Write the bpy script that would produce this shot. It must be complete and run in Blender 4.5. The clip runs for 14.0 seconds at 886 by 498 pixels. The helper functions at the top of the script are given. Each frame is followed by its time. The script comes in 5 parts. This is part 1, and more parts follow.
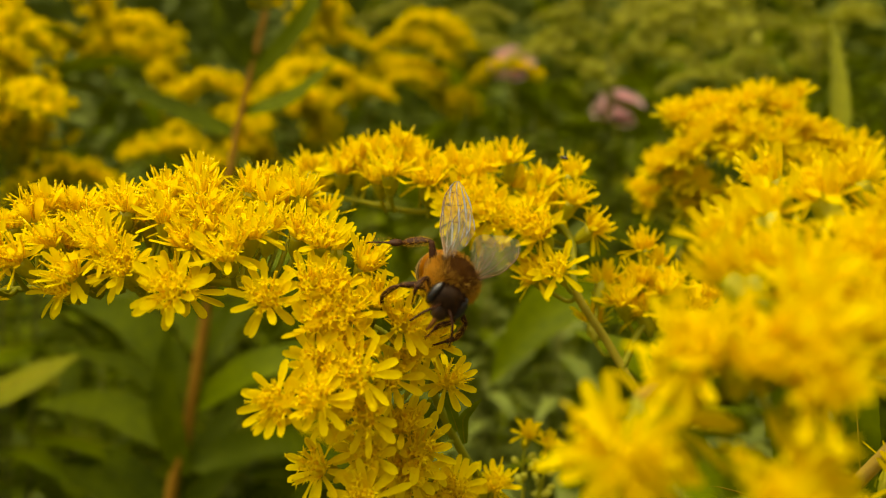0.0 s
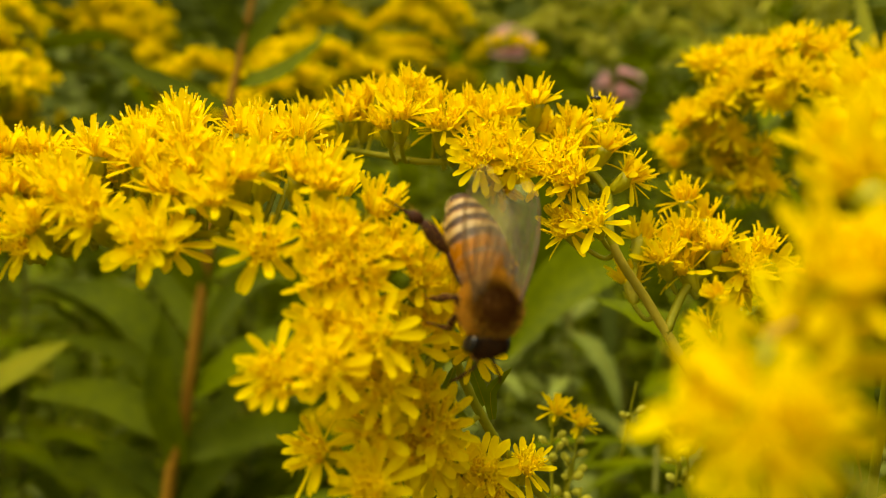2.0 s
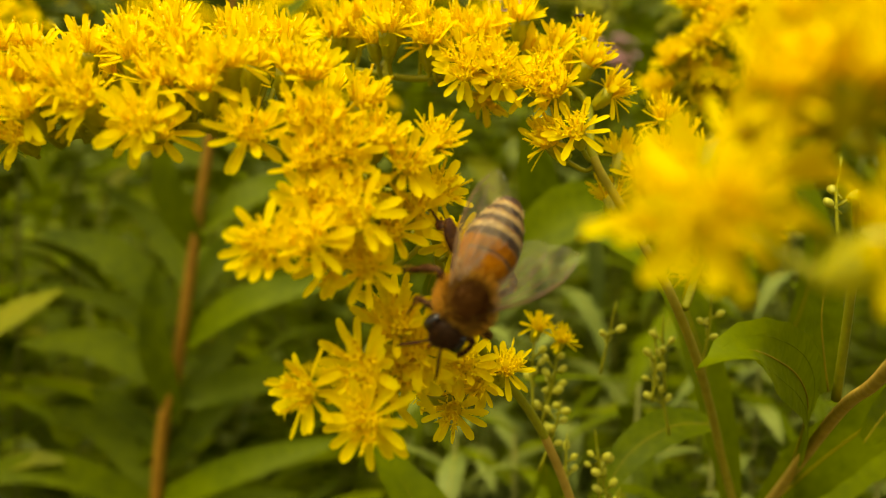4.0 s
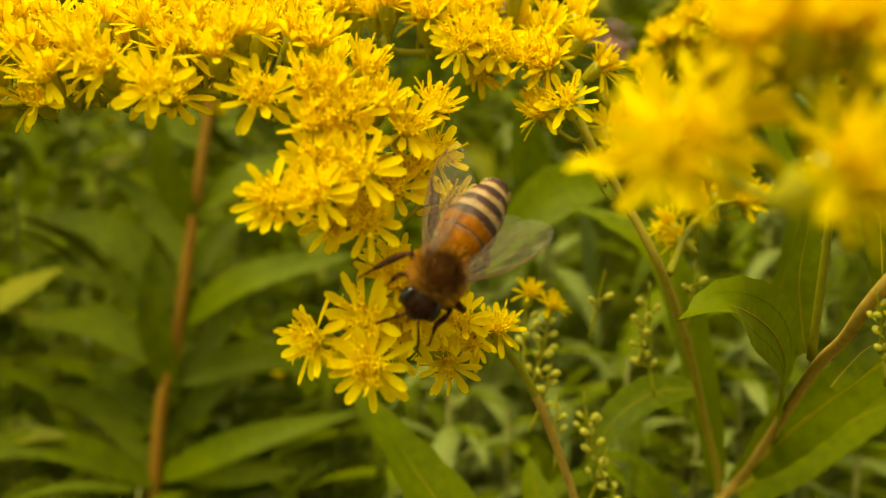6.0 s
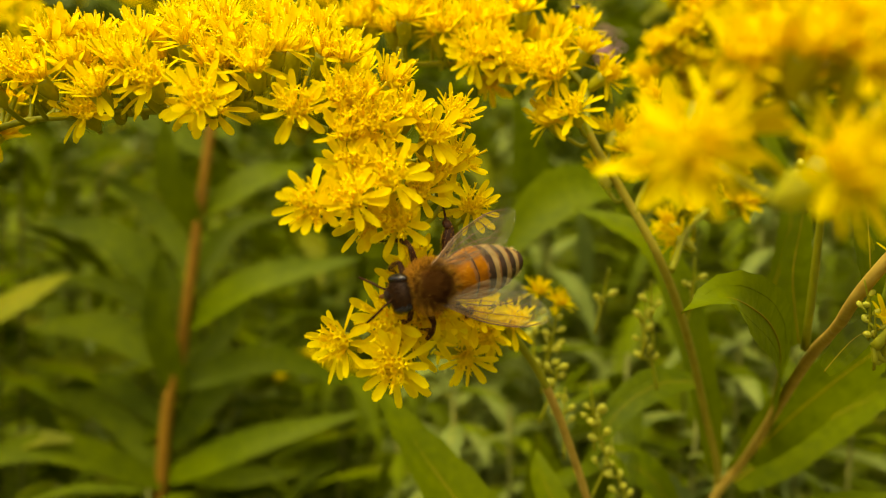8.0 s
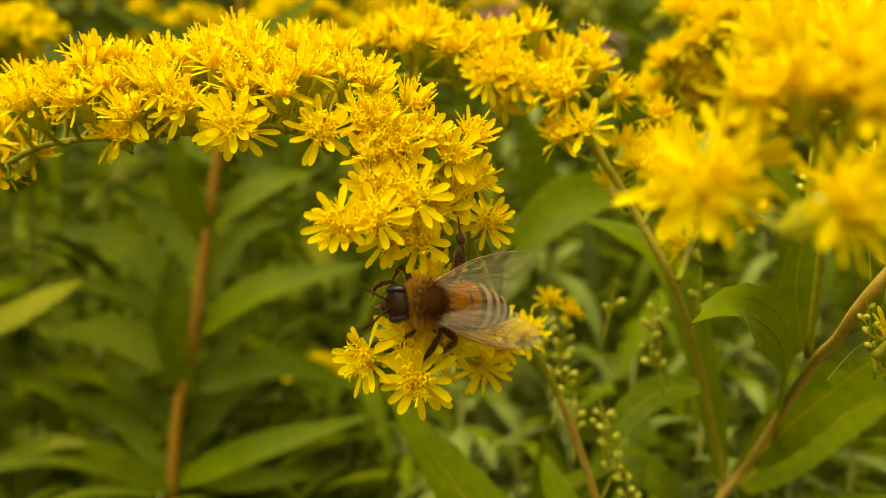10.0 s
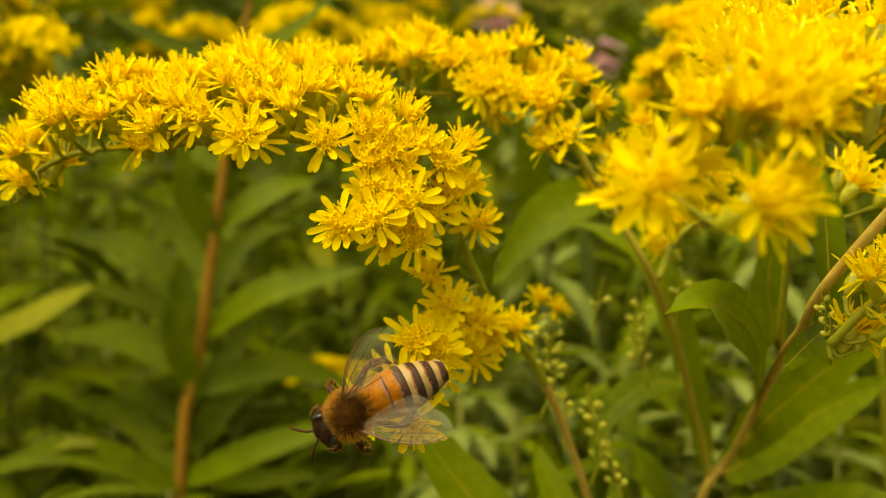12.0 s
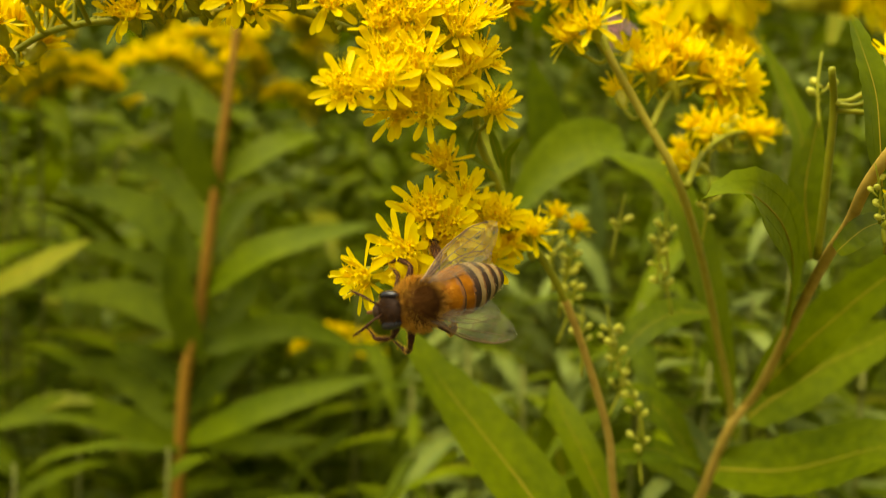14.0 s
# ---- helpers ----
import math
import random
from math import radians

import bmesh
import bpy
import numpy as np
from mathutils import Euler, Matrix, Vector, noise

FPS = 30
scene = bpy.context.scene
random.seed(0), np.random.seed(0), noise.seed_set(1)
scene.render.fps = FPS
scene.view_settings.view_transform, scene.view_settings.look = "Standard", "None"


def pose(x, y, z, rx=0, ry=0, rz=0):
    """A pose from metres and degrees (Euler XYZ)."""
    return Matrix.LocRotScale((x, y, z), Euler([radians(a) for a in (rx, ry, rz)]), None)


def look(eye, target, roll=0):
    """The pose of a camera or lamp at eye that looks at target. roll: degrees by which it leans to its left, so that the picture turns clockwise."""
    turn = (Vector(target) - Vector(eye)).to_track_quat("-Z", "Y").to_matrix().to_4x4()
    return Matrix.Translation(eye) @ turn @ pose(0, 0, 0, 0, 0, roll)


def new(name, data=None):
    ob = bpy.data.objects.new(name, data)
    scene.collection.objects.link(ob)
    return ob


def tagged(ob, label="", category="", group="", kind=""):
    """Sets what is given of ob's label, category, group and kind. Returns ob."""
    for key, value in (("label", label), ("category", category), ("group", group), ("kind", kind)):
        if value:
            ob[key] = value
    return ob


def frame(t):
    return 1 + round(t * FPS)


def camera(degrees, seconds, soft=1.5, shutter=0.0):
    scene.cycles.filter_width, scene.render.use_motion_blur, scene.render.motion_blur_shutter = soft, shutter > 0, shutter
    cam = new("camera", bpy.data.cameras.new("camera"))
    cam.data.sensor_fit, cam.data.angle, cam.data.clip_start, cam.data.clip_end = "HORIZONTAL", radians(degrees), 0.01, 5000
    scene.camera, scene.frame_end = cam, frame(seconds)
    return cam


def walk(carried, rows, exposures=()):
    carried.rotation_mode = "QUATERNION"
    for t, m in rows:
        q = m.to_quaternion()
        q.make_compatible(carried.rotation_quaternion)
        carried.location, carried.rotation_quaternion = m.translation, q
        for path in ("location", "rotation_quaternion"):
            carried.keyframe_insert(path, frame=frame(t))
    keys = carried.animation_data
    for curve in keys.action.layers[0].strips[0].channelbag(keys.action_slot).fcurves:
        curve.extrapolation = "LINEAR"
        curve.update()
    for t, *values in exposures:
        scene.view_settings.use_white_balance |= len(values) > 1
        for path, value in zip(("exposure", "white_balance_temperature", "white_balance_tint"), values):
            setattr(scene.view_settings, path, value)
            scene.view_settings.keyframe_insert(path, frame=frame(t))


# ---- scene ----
EYE = 0.8  # height of the first eye over the ground, metres
cam = camera(62.0, 14.0, soft=1.0, shutter=0.2)
cam.data.dof.use_dof = True
cam.data.dof.focus_distance = 0.068
cam.data.dof.aperture_fstop = 22.5
# seconds; millimetres right, ahead and up from the first eye; yaw, pitch, roll
PATH = [
    (0.00, -0.59, -0.59, -0.74, 0.14, 2.20, -0.97),
    (0.50, -0.28, 2.34, -1.23, 0.31, 1.90, -0.90),
    (1.00, 0.26, 4.61, -1.81, 0.13, 1.71, -0.61),
    (1.50, -1.18, 8.08, -2.14, 0.09, 1.50, -0.35),
    (2.00, -2.78, 9.43, -3.96, -0.02, 1.27, -0.02),
    (2.50, -1.37, 10.43, -5.78, 0.00, 0.98, 0.08),
    (2.80, 0.09, 10.18, -9.03, -0.23, 0.49, 0.03),
    (3.00, -0.61, 9.62, -10.44, -0.22, 0.29, -0.04),
    (3.20, -1.00, 8.60, -10.48, -0.13, 0.08, -0.19),
    (5.30, -2.48, 6.93, -12.11, -1.13, -1.47, -0.97),
    (5.50, -2.35, 6.79, -13.17, -0.90, -1.52, -0.54),
    (6.00, -2.06, 3.54, -13.06, -0.95, -1.54, -0.78),
    (6.50, -2.23, -0.20, -13.41, -1.15, -1.50, -0.80),
    (7.00, -3.24, -1.10, -13.85, -1.26, -1.49, -0.35),
    (7.20, -4.75, -1.10, -13.92, -1.55, -1.19, -0.46),
    (9.50, -5.09, -2.90, -12.07, -1.47, -1.20, 0.01),
    (10.00, -6.65, -4.26, -12.05, -1.52, -1.09, -0.07),
    (10.50, -7.04, -6.54, -12.13, -1.44, -0.99, -0.00),
    (11.00, -7.91, -8.14, -12.83, -1.34, -0.89, 0.23),
    (11.50, -6.89, -9.63, -12.54, -1.23, -0.75, 0.13),
    (12.00, -5.78, -10.97, -12.76, -1.27, -0.56, 0.12),
    (12.50, -4.87, -12.93, -12.68, -1.36, -0.53, 0.41),
    (13.00, -7.86, -11.75, -14.82, -1.29, -0.59, 0.37),
    (13.30, -6.48, -9.89, -16.82, -1.34, -0.64, 0.33),
    (13.50, -5.82, -6.30, -18.38, -1.01, -0.66, 0.16),
    (13.80, -6.63, -4.38, -20.72, -0.77, -0.67, -0.22),
    (14.00, -6.65, -4.42, -23.39, -0.97, -1.36, -0.17),
]
EXPOSURES = [(0.0, 0.08, 9300, 0), (0.4, 0.26, 9300, 0), (1.2, 0.27, 9300, 0), (2.5, 0.28, 9300, 0), (5.5, 0.45, 9300, 0), (12.5, 0.49, 9000, 0), (13.5, 0.57, 8700, 0), (14.0, 0.68, 8000, 0)]
walk(cam, [(t, pose(x / 1000, y / 1000, EYE + z / 1000, 90 + pitch, roll, yaw)) for t, x, y, z, yaw, pitch, roll in PATH], EXPOSURES)

# ---- light: a bright overcast day ----
world = bpy.data.worlds.new("overcast_sky")
scene.world = world
world.use_nodes = True
wn = world.node_tree.nodes
sky = wn.new("ShaderNodeTexSky")
sky.sky_type, sky.sun_disc = "NISHITA", False
sky.sun_elevation, sky.sun_rotation = radians(68), radians(230)
sky.air_density, sky.dust_density, sky.ozone_density = 1.2, 4.0, 0.6
wn["Background"].inputs["Strength"].default_value = 0.15
veil = wn.new("ShaderNodeHueSaturation")  # thin cloud takes most of the blue out of the sky
veil.inputs["Saturation"].default_value = 0.35
world.node_tree.links.new(sky.outputs[0], veil.inputs["Color"])
world.node_tree.links.new(veil.outputs[0], wn["Background"].inputs["Color"])
sun = new("sun", bpy.data.lights.new("sun", "SUN"))
sun.data.energy, sun.data.angle, sun.data.color = 3.3, radians(60), (1.0, 0.93, 0.78)
sun.matrix_world = look((-0.5, -0.35, 2.4), (0, 0.1, 0.8))


# ---- materials ----
def material(name, dark, light, rough=0.5, grain=900.0, bump=0.15, through_light=0.0, vary=0.12, patch=60.0, metal=0.0, sheen=0.0, spec=0.5):
    """Two tones mixed by fine grain and broader patches, a little difference from piece to piece, and fine relief."""
    m = bpy.data.materials.new(name)
    m.use_nodes = True
    n, l = m.node_tree.nodes, m.node_tree.links
    bsdf = n["Principled BSDF"]
    co = n.new("ShaderNodeTexCoord")
    fine, broad = n.new("ShaderNodeTexNoise"), n.new("ShaderNodeTexNoise")
    fine.inputs["Scale"].default_value, fine.inputs["Detail"].default_value = grain, 4
    broad.inputs["Scale"].default_value, broad.inputs["Detail"].default_value = patch, 2
    for node in (fine, broad):
        l.new(co.outputs["Object"], node.inputs["Vector"])
    info, isle = n.new("ShaderNodeObjectInfo"), n.new("ShaderNodeNewGeometry")
    total = n.new("ShaderNodeMath")
    total.operation = "ADD"
    l.new(fine.outputs[0], total.inputs[0])
    l.new(broad.outputs[0], total.inputs[1])
    odd = n.new("ShaderNodeMath")
    odd.operation = "ADD"
    l.new(info.outputs["Random"], odd.inputs[0])
    l.new(isle.outputs["Random Per Island"], odd.inputs[1])
    mixed = n.new("ShaderNodeMath")
    mixed.operation, mixed.inputs[1].default_value = "MULTIPLY_ADD", vary * 2
    l.new(odd.outputs[0], mixed.inputs[0])
    l.new(total.outputs[0], mixed.inputs[2])
    span = n.new("ShaderNodeMapRange")
    span.inputs["From Min"].default_value, span.inputs["From Max"].default_value = 0.7 + vary, 1.3 + 3 * vary
    l.new(mixed.outputs[0], span.inputs["Value"])
    mix = n.new("ShaderNodeMix")
    mix.data_type = "RGBA"
    mix.inputs["A"].default_value, mix.inputs["B"].default_value = (*dark, 1), (*light, 1)
    l.new(span.outputs[0], mix.inputs["Factor"])
    l.new(mix.outputs["Result"], bsdf.inputs["Base Color"])
    bsdf.inputs["Roughness"].default_value, bsdf.inputs["Metallic"].default_value = rough, metal
    bsdf.inputs["Specular IOR Level"].default_value = spec
    bsdf.inputs["Sheen Weight"].default_value = sheen
    if bump:
        relief = n.new("ShaderNodeBump")
        relief.inputs["Strength"].default_value, relief.inputs["Distance"].default_value = bump, 0.0004
        l.new(fine.outputs[0], relief.inputs["Height"])
        l.new(relief.outputs[0], bsdf.inputs["Normal"])
    if through_light:
        trans, blend = n.new("ShaderNodeBsdfTranslucent"), n.new("ShaderNodeMixShader")
        l.new(mix.outputs["Result"], trans.inputs["Color"])
        blend.inputs[0].default_value = through_light
        l.new(bsdf.outputs[0], blend.inputs[1])
        l.new(trans.outputs[0], blend.inputs[2])
        l.new(blend.outputs[0], n["Material Output"].inputs["Surface"])
    return m


PETAL = material("petal_yellow", (0.90, 0.66, 0.003), (0.97, 0.80, 0.010), 0.6, 2500, 0.1, 0.5, 0.1, 300, spec=0.2)
FLORET = material("floret_yellow", (0.90, 0.66, 0.003), (0.96, 0.79, 0.008), 0.6, 3000, 0.1, 0.5, 0.1, 400, spec=0.2)
STYLE = material("style_yellow", (0.84, 0.60, 0.01), (0.95, 0.78, 0.03), 0.5, 3000, 0.0, 0.3, 0.1, 400, spec=0.25)
CUP = material("cup_green", (0.34, 0.34, 0.015), (0.56, 0.52, 0.03), 0.5, 1500, 0.2, 0.2, 0.1, 300)
STEM = material("stem_green", (0.20, 0.21, 0.010), (0.34, 0.33, 0.020), 0.55, 900, 0.3, 0.05, 0.1, 60, spec=0.2)
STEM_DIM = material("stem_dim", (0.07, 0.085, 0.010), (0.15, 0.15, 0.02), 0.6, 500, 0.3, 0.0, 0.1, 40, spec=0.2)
STEM_TAN = material("stem_tan", (0.34, 0.215, 0.028), (0.54, 0.37, 0.065), 0.6, 700, 0.5, 0.0, 0.1, 120, spec=0.2)
STEM_STRAW = material("stem_straw", (0.29, 0.235, 0.018), (0.46, 0.38, 0.045), 0.6, 700, 0.4, 0.0, 0.1, 90, spec=0.2)
STEM_BROWN = material("stem_brown", (0.19, 0.088, 0.009), (0.30, 0.155, 0.016), 0.6, 500, 0.3, 0.0, 0.1, 40, spec=0.1)
LEAF = material("leaf_green", (0.054, 0.081, 0.0015), (0.138, 0.173, 0.003), 0.5, 500, 0.25, 0.25, 0.12, 40, spec=0.07)
# darker copy of leaf_green: shade deep in the bed, put into the colour
LEAF_SHADED = material("leaf_shaded", (0.030, 0.046, 0.0015), (0.108, 0.138, 0.003), 0.65, 300, 0.25, 0.22, 0.15, 30, spec=0.06)
LEAF_PALE = material("leaf_pale", (0.11, 0.125, 0.004), (0.21, 0.215, 0.012), 0.5, 300, 0.2, 0.3, 0.15, 30, spec=0.08)
LEAF_GREY = material("leaf_grey", (0.066, 0.095, 0.014), (0.175, 0.21, 0.042), 0.5, 300, 0.2, 0.12, 0.2, 30, spec=0.10)
LEAF_HEDGE = material("leaf_hedge", (0.035, 0.060, 0.006), (0.22, 0.27, 0.04), 0.5, 300, 0.2, 0.2, 0.35, 30, spec=0.12)
# a lighter copy of leaf_green for some near leaves and far tufts
LEAF_BRIGHT = material("leaf_bright", (0.085, 0.122, 0.002), (0.175, 0.218, 0.004), 0.5, 700, 0.3, 0.35, 0.12, 60, spec=0.10)
RIB = material("rib_pale", (0.22, 0.165, 0.008), (0.34, 0.26, 0.02), 0.5, 800, 0.1, 0.1, 0.1, 50, spec=0.1)
BUD = material("bud_green", (0.40, 0.41, 0.03), (0.62, 0.58, 0.07), 0.45, 2000, 0.15, 0.15, 0.1, 300, spec=0.3)
PINK = material("pink_petal", (0.78, 0.42, 0.48), (0.90, 0.66, 0.68), 0.55, 200, 0.1, 0.5, 0.15, 40)
SOIL = material("soil", (0.035, 0.026, 0.016), (0.10, 0.085, 0.04), 0.9, 60, 0.6, 0.0, 0.1, 4)
BACK = material("back_brown", (0.065, 0.024, 0.004), (0.13, 0.050, 0.008), 0.6, 1500, 0.3, 0.0, 0.06, 300, spec=0.06)
AMBER = material("amber_shell", (0.17, 0.050, 0.002), (0.38, 0.135, 0.004), 0.45, 1500, 0.2, 0.0, 0.06, 300, spec=0.1)
TAN = material("tan_shell", (0.24, 0.145, 0.042), (0.40, 0.27, 0.10), 0.45, 1500, 0.2, 0.0, 0.06, 300, spec=0.4)
RUSSET = material("russet_shell", (0.14, 0.050, 0.010), (0.26, 0.105, 0.022), 0.5, 1500, 0.2, 0.0, 0.06, 300, spec=0.3)
DARK = material("dark_shell", (0.020, 0.011, 0.006), (0.070, 0.032, 0.012), 0.45, 1500, 0.2, 0.0, 0.06, 300, spec=0.2)
LEG = material("leg_brown", (0.022, 0.008, 0.003), (0.062, 0.020, 0.006), 0.5, 1500, 0.2, 0.0, 0.06, 300, spec=0.12)
EYEBLACK = material("eye_black", (0.006, 0.005, 0.005), (0.022, 0.018, 0.016), 0.16, 6000, 0.15, 0.0, 0.05, 600)
FUR = material("fur_tawny", (0.62, 0.30, 0.025), (0.86, 0.52, 0.085), 0.7, 900, 0.0, 0.6, 0.25, 200)
FUR_DARK = material("fur_brown", (0.050, 0.017, 0.002), (0.15, 0.055, 0.007), 0.7, 900, 0.0, 0.3, 0.25, 200, spec=0.1)
FUR_HEAD = material("fur_head", (0.016, 0.008, 0.004), (0.048, 0.022, 0.009), 0.75, 900, 0.0, 0.1, 0.25, 200, spec=0.1)
FUR_PALE = material("fur_pale", (0.62, 0.46, 0.20), (0.85, 0.70, 0.40), 0.7, 900, 0.0, 0.3, 0.25, 200)
VEIN = material("wing_vein", (0.10, 0.05, 0.016), (0.22, 0.115, 0.035), 0.4, 1500, 0.0, 0.0, 0.05, 300)


def membrane_material():
    """Clear, faintly milky skin that mirrors the sky at a slant."""
    m = bpy.data.materials.new("wing_membrane")
    m.use_nodes = True
    n, l = m.node_tree.nodes, m.node_tree.links
    n.remove(n["Principled BSDF"])
    clear, milk, gloss = n.new("ShaderNodeBsdfTransparent"), n.new("ShaderNodeBsdfTranslucent"), n.new("ShaderNodeBsdfGlossy")
    clear.inputs["Color"].default_value = (0.99, 0.975, 0.93, 1)
    milk.inputs["Color"].default_value = (0.88, 0.80, 0.52, 1)
    gloss.inputs["Roughness"].default_value = 0.30
    crinkle, co, relief = n.new("ShaderNodeTexNoise"), n.new("ShaderNodeTexCoord"), n.new("ShaderNodeBump")
    crinkle.inputs["Scale"].default_value = 900
    l.new(co.outputs["Object"], crinkle.inputs["Vector"])
    relief.inputs["Strength"].default_value, relief.inputs["Distance"].default_value = 0.35, 0.0004
    l.new(crinkle.outputs[0], relief.inputs["Height"])
    l.new(relief.outputs[0], gloss.inputs["Normal"])
    amount = n.new("ShaderNodeMapRange")
    amount.inputs["To Min"].default_value, amount.inputs["To Max"].default_value = 0.05, 0.16
    l.new(crinkle.outputs[0], amount.inputs["Value"])
    skin, sheen, slant = n.new("ShaderNodeMixShader"), n.new("ShaderNodeMixShader"), n.new("ShaderNodeFresnel")
    slant.inputs["IOR"].default_value = 1.2
    l.new(amount.outputs[0], skin.inputs[0])
    l.new(clear.outputs[0], skin.inputs[1])
    pale, film = n.new("ShaderNodeBsdfDiffuse"), n.new("ShaderNodeMixShader")
    pale.inputs["Color"].default_value = (0.88, 0.82, 0.58, 1)
    l.new(milk.outputs[0], film.inputs[1])
    l.new(pale.outputs[0], film.inputs[2])
    l.new(film.outputs[0], skin.inputs[2])
    l.new(slant.outputs[0], sheen.inputs[0])
    l.new(skin.outputs[0], sheen.inputs[1])
    l.new(gloss.outputs[0], sheen.inputs[2])
    l.new(sheen.outputs[0], n["Material Output"].inputs["Surface"])
    return m


MEMBRANE = membrane_material()

# ---- building tools: all shapes are drawn in millimetres ----
rng = random.Random(7)
V = Vector


def spot(p):
    """A place in millimetres from the first eye, in world metres."""
    return V((p[0] / 1000, p[1] / 1000, EYE + p[2] / 1000))


def mesh_of(name, bm, materials):
    bmesh.ops.scale(bm, vec=(0.001, 0.001, 0.001), verts=bm.verts)
    for f in bm.faces:
        f.smooth = True
    me = bpy.data.meshes.new(name)
    bm.to_mesh(me)
    bm.free()
    for m in materials if isinstance(materials, (list, tuple)) else [materials]:
        me.materials.append(m)
    return me


def part(name, data, parent, m=None, label=""):
    """One mesh object under a thing or a part."""
    ob = new(name, data)
    ob.parent = parent
    if m is not None:
        ob.matrix_basis = m
    return tagged(ob, label) if label else ob


def thing(name, place, label, category, group="", kind=""):
    ob = new(name)
    ob.empty_display_size = 0.01
    ob.location = place
    return tagged(ob, label, category, group, kind)


def glide(points, steps):
    """A smooth line through the points."""
    pts = [V(p) for p in points]
    pts = [pts[0] * 2 - pts[1]] + pts + [pts[-1] * 2 - pts[-2]]
    out = []
    for i in range(1, len(pts) - 2):
        a, b, c, d = pts[i - 1 : i + 3]
        for k in range(steps):
            u = k / steps
            out.append(0.5 * (2 * b + (c - a) * u + (2 * a - 5 * b + 4 * c - d) * u * u + (3 * b - a - 3 * c + d) * u**3))
    return out + [pts[-2]]


def tube(bm, line, radii, sides=6, mat=0, closed=True):
    """A round rod along a line, its radius interpolated from the list."""
    n, rings, side = len(line), [], None
    for i, p in enumerate(line):
        ahead = (line[min(i + 1, n - 1)] - line[max(i - 1, 0)]).normalized()
        side = ahead.orthogonal() if side is None else side - ahead * side.dot(ahead)
        side.normalize()
        other = ahead.cross(side)
        u = i / (n - 1) * (len(radii) - 1)
        k = min(int(u), len(radii) - 2)
        r = radii[k] + (radii[k + 1] - radii[k]) * (u - k)
        rings.append([bm.verts.new(p + (side * math.cos(a) + other * math.sin(a)) * r) for a in (2 * math.pi * j / sides for j in range(sides))])
    faces = []
    for a, b in zip(rings, rings[1:]):
        faces += [bm.faces.new((a[j], a[(j + 1) % sides], b[(j + 1) % sides], b[j])) for j in range(sides)]
    if closed:
        faces += [bm.faces.new(rings[0][::-1]), bm.faces.new(rings[-1])]
    for f in faces:
        f.material_index = mat


def ball(bm, place, size, turn=None, mat=0, rings=8, sides=12):
    m = Matrix.Translation(place) @ (turn or Matrix()) @ Matrix.Diagonal((*size, 1))
    made = bmesh.ops.create_uvsphere(bm, u_segments=sides, v_segments=rings, radius=1, matrix=m)
    for f in {f for v in made["verts"] for f in v.link_faces}:
        f.material_index = mat


def facing(direction, spin=0.0):
    """A turn that points z along the direction."""
    return V(direction).to_track_quat("Z", "Y").to_matrix().to_4x4() @ Matrix.Rotation(spin, 4, "Z")


# ---- flower heads ----
def petal_shape(bm, m, length, width, droop, mat=0, rows=5):
    """A strap-shaped ray with a channel along it and a rounded tip; it starts at the origin and points along x."""
    outline = (0.36, 0.72, 0.98, 1.0, 0.58)
    grid = []
    for i in range(rows):
        u = (0, 0.28, 0.56, 0.82, 0.97)[i]
        half = width / 2 * outline[i]
        x, z = length * u, -droop * length * u * u
        tip = -0.035 * length if i == rows - 1 else 0.0
        grid.append([bm.verts.new(m @ V((x + (0 if j else -tip), half * j, z + abs(j) * width * 0.16))) for j in (-1, 0, 1)])
    for a, b in zip(grid, grid[1:]):
        for j in range(2):
            bm.faces.new((a[j], b[j], b[j + 1], a[j + 1])).material_index = mat


def petal_mesh(i, broad):
    r = random.Random(40 + i)
    bm = bmesh.new()
    petal_shape(bm, Matrix(), r.uniform(2.5, 3.3), r.uniform(0.62, 0.88) if broad else r.uniform(0.54, 0.76), r.uniform(-0.12, 0.22), 0)
    return mesh_of("petal", bm, PETAL)


BROAD_PETALS = [petal_mesh(i, True) for i in range(6)]
SLIM_PETALS = [petal_mesh(i, False) for i in range(6)]


def petal_poses(r, n=None, opening=None):
    """Where the rays stand on a head: turned round the rim, raised by how far the head has opened."""
    n = n or (r.randint(12, 15) if (opening or 0) < 30 else r.randint(14, 18))
    out = []
    for k in range(n):
        a = 2 * math.pi * k / n + r.uniform(-0.16, 0.16)
        rise = (r.uniform(42, 82) if r.random() < 0.55 else r.uniform(-25, 35)) if (opening or 0) > 30 else 12 + r.uniform(-34, 40)
        out.append(Matrix.Rotation(a, 4, "Z") @ Matrix.Translation((0.75, 0, -0.25 + r.uniform(-0.15, 0.1))) @ Matrix.Rotation(-radians(rise), 4, "Y") @ Matrix.Rotation(r.uniform(-0.4, 0.4), 4, "X"))
    return out


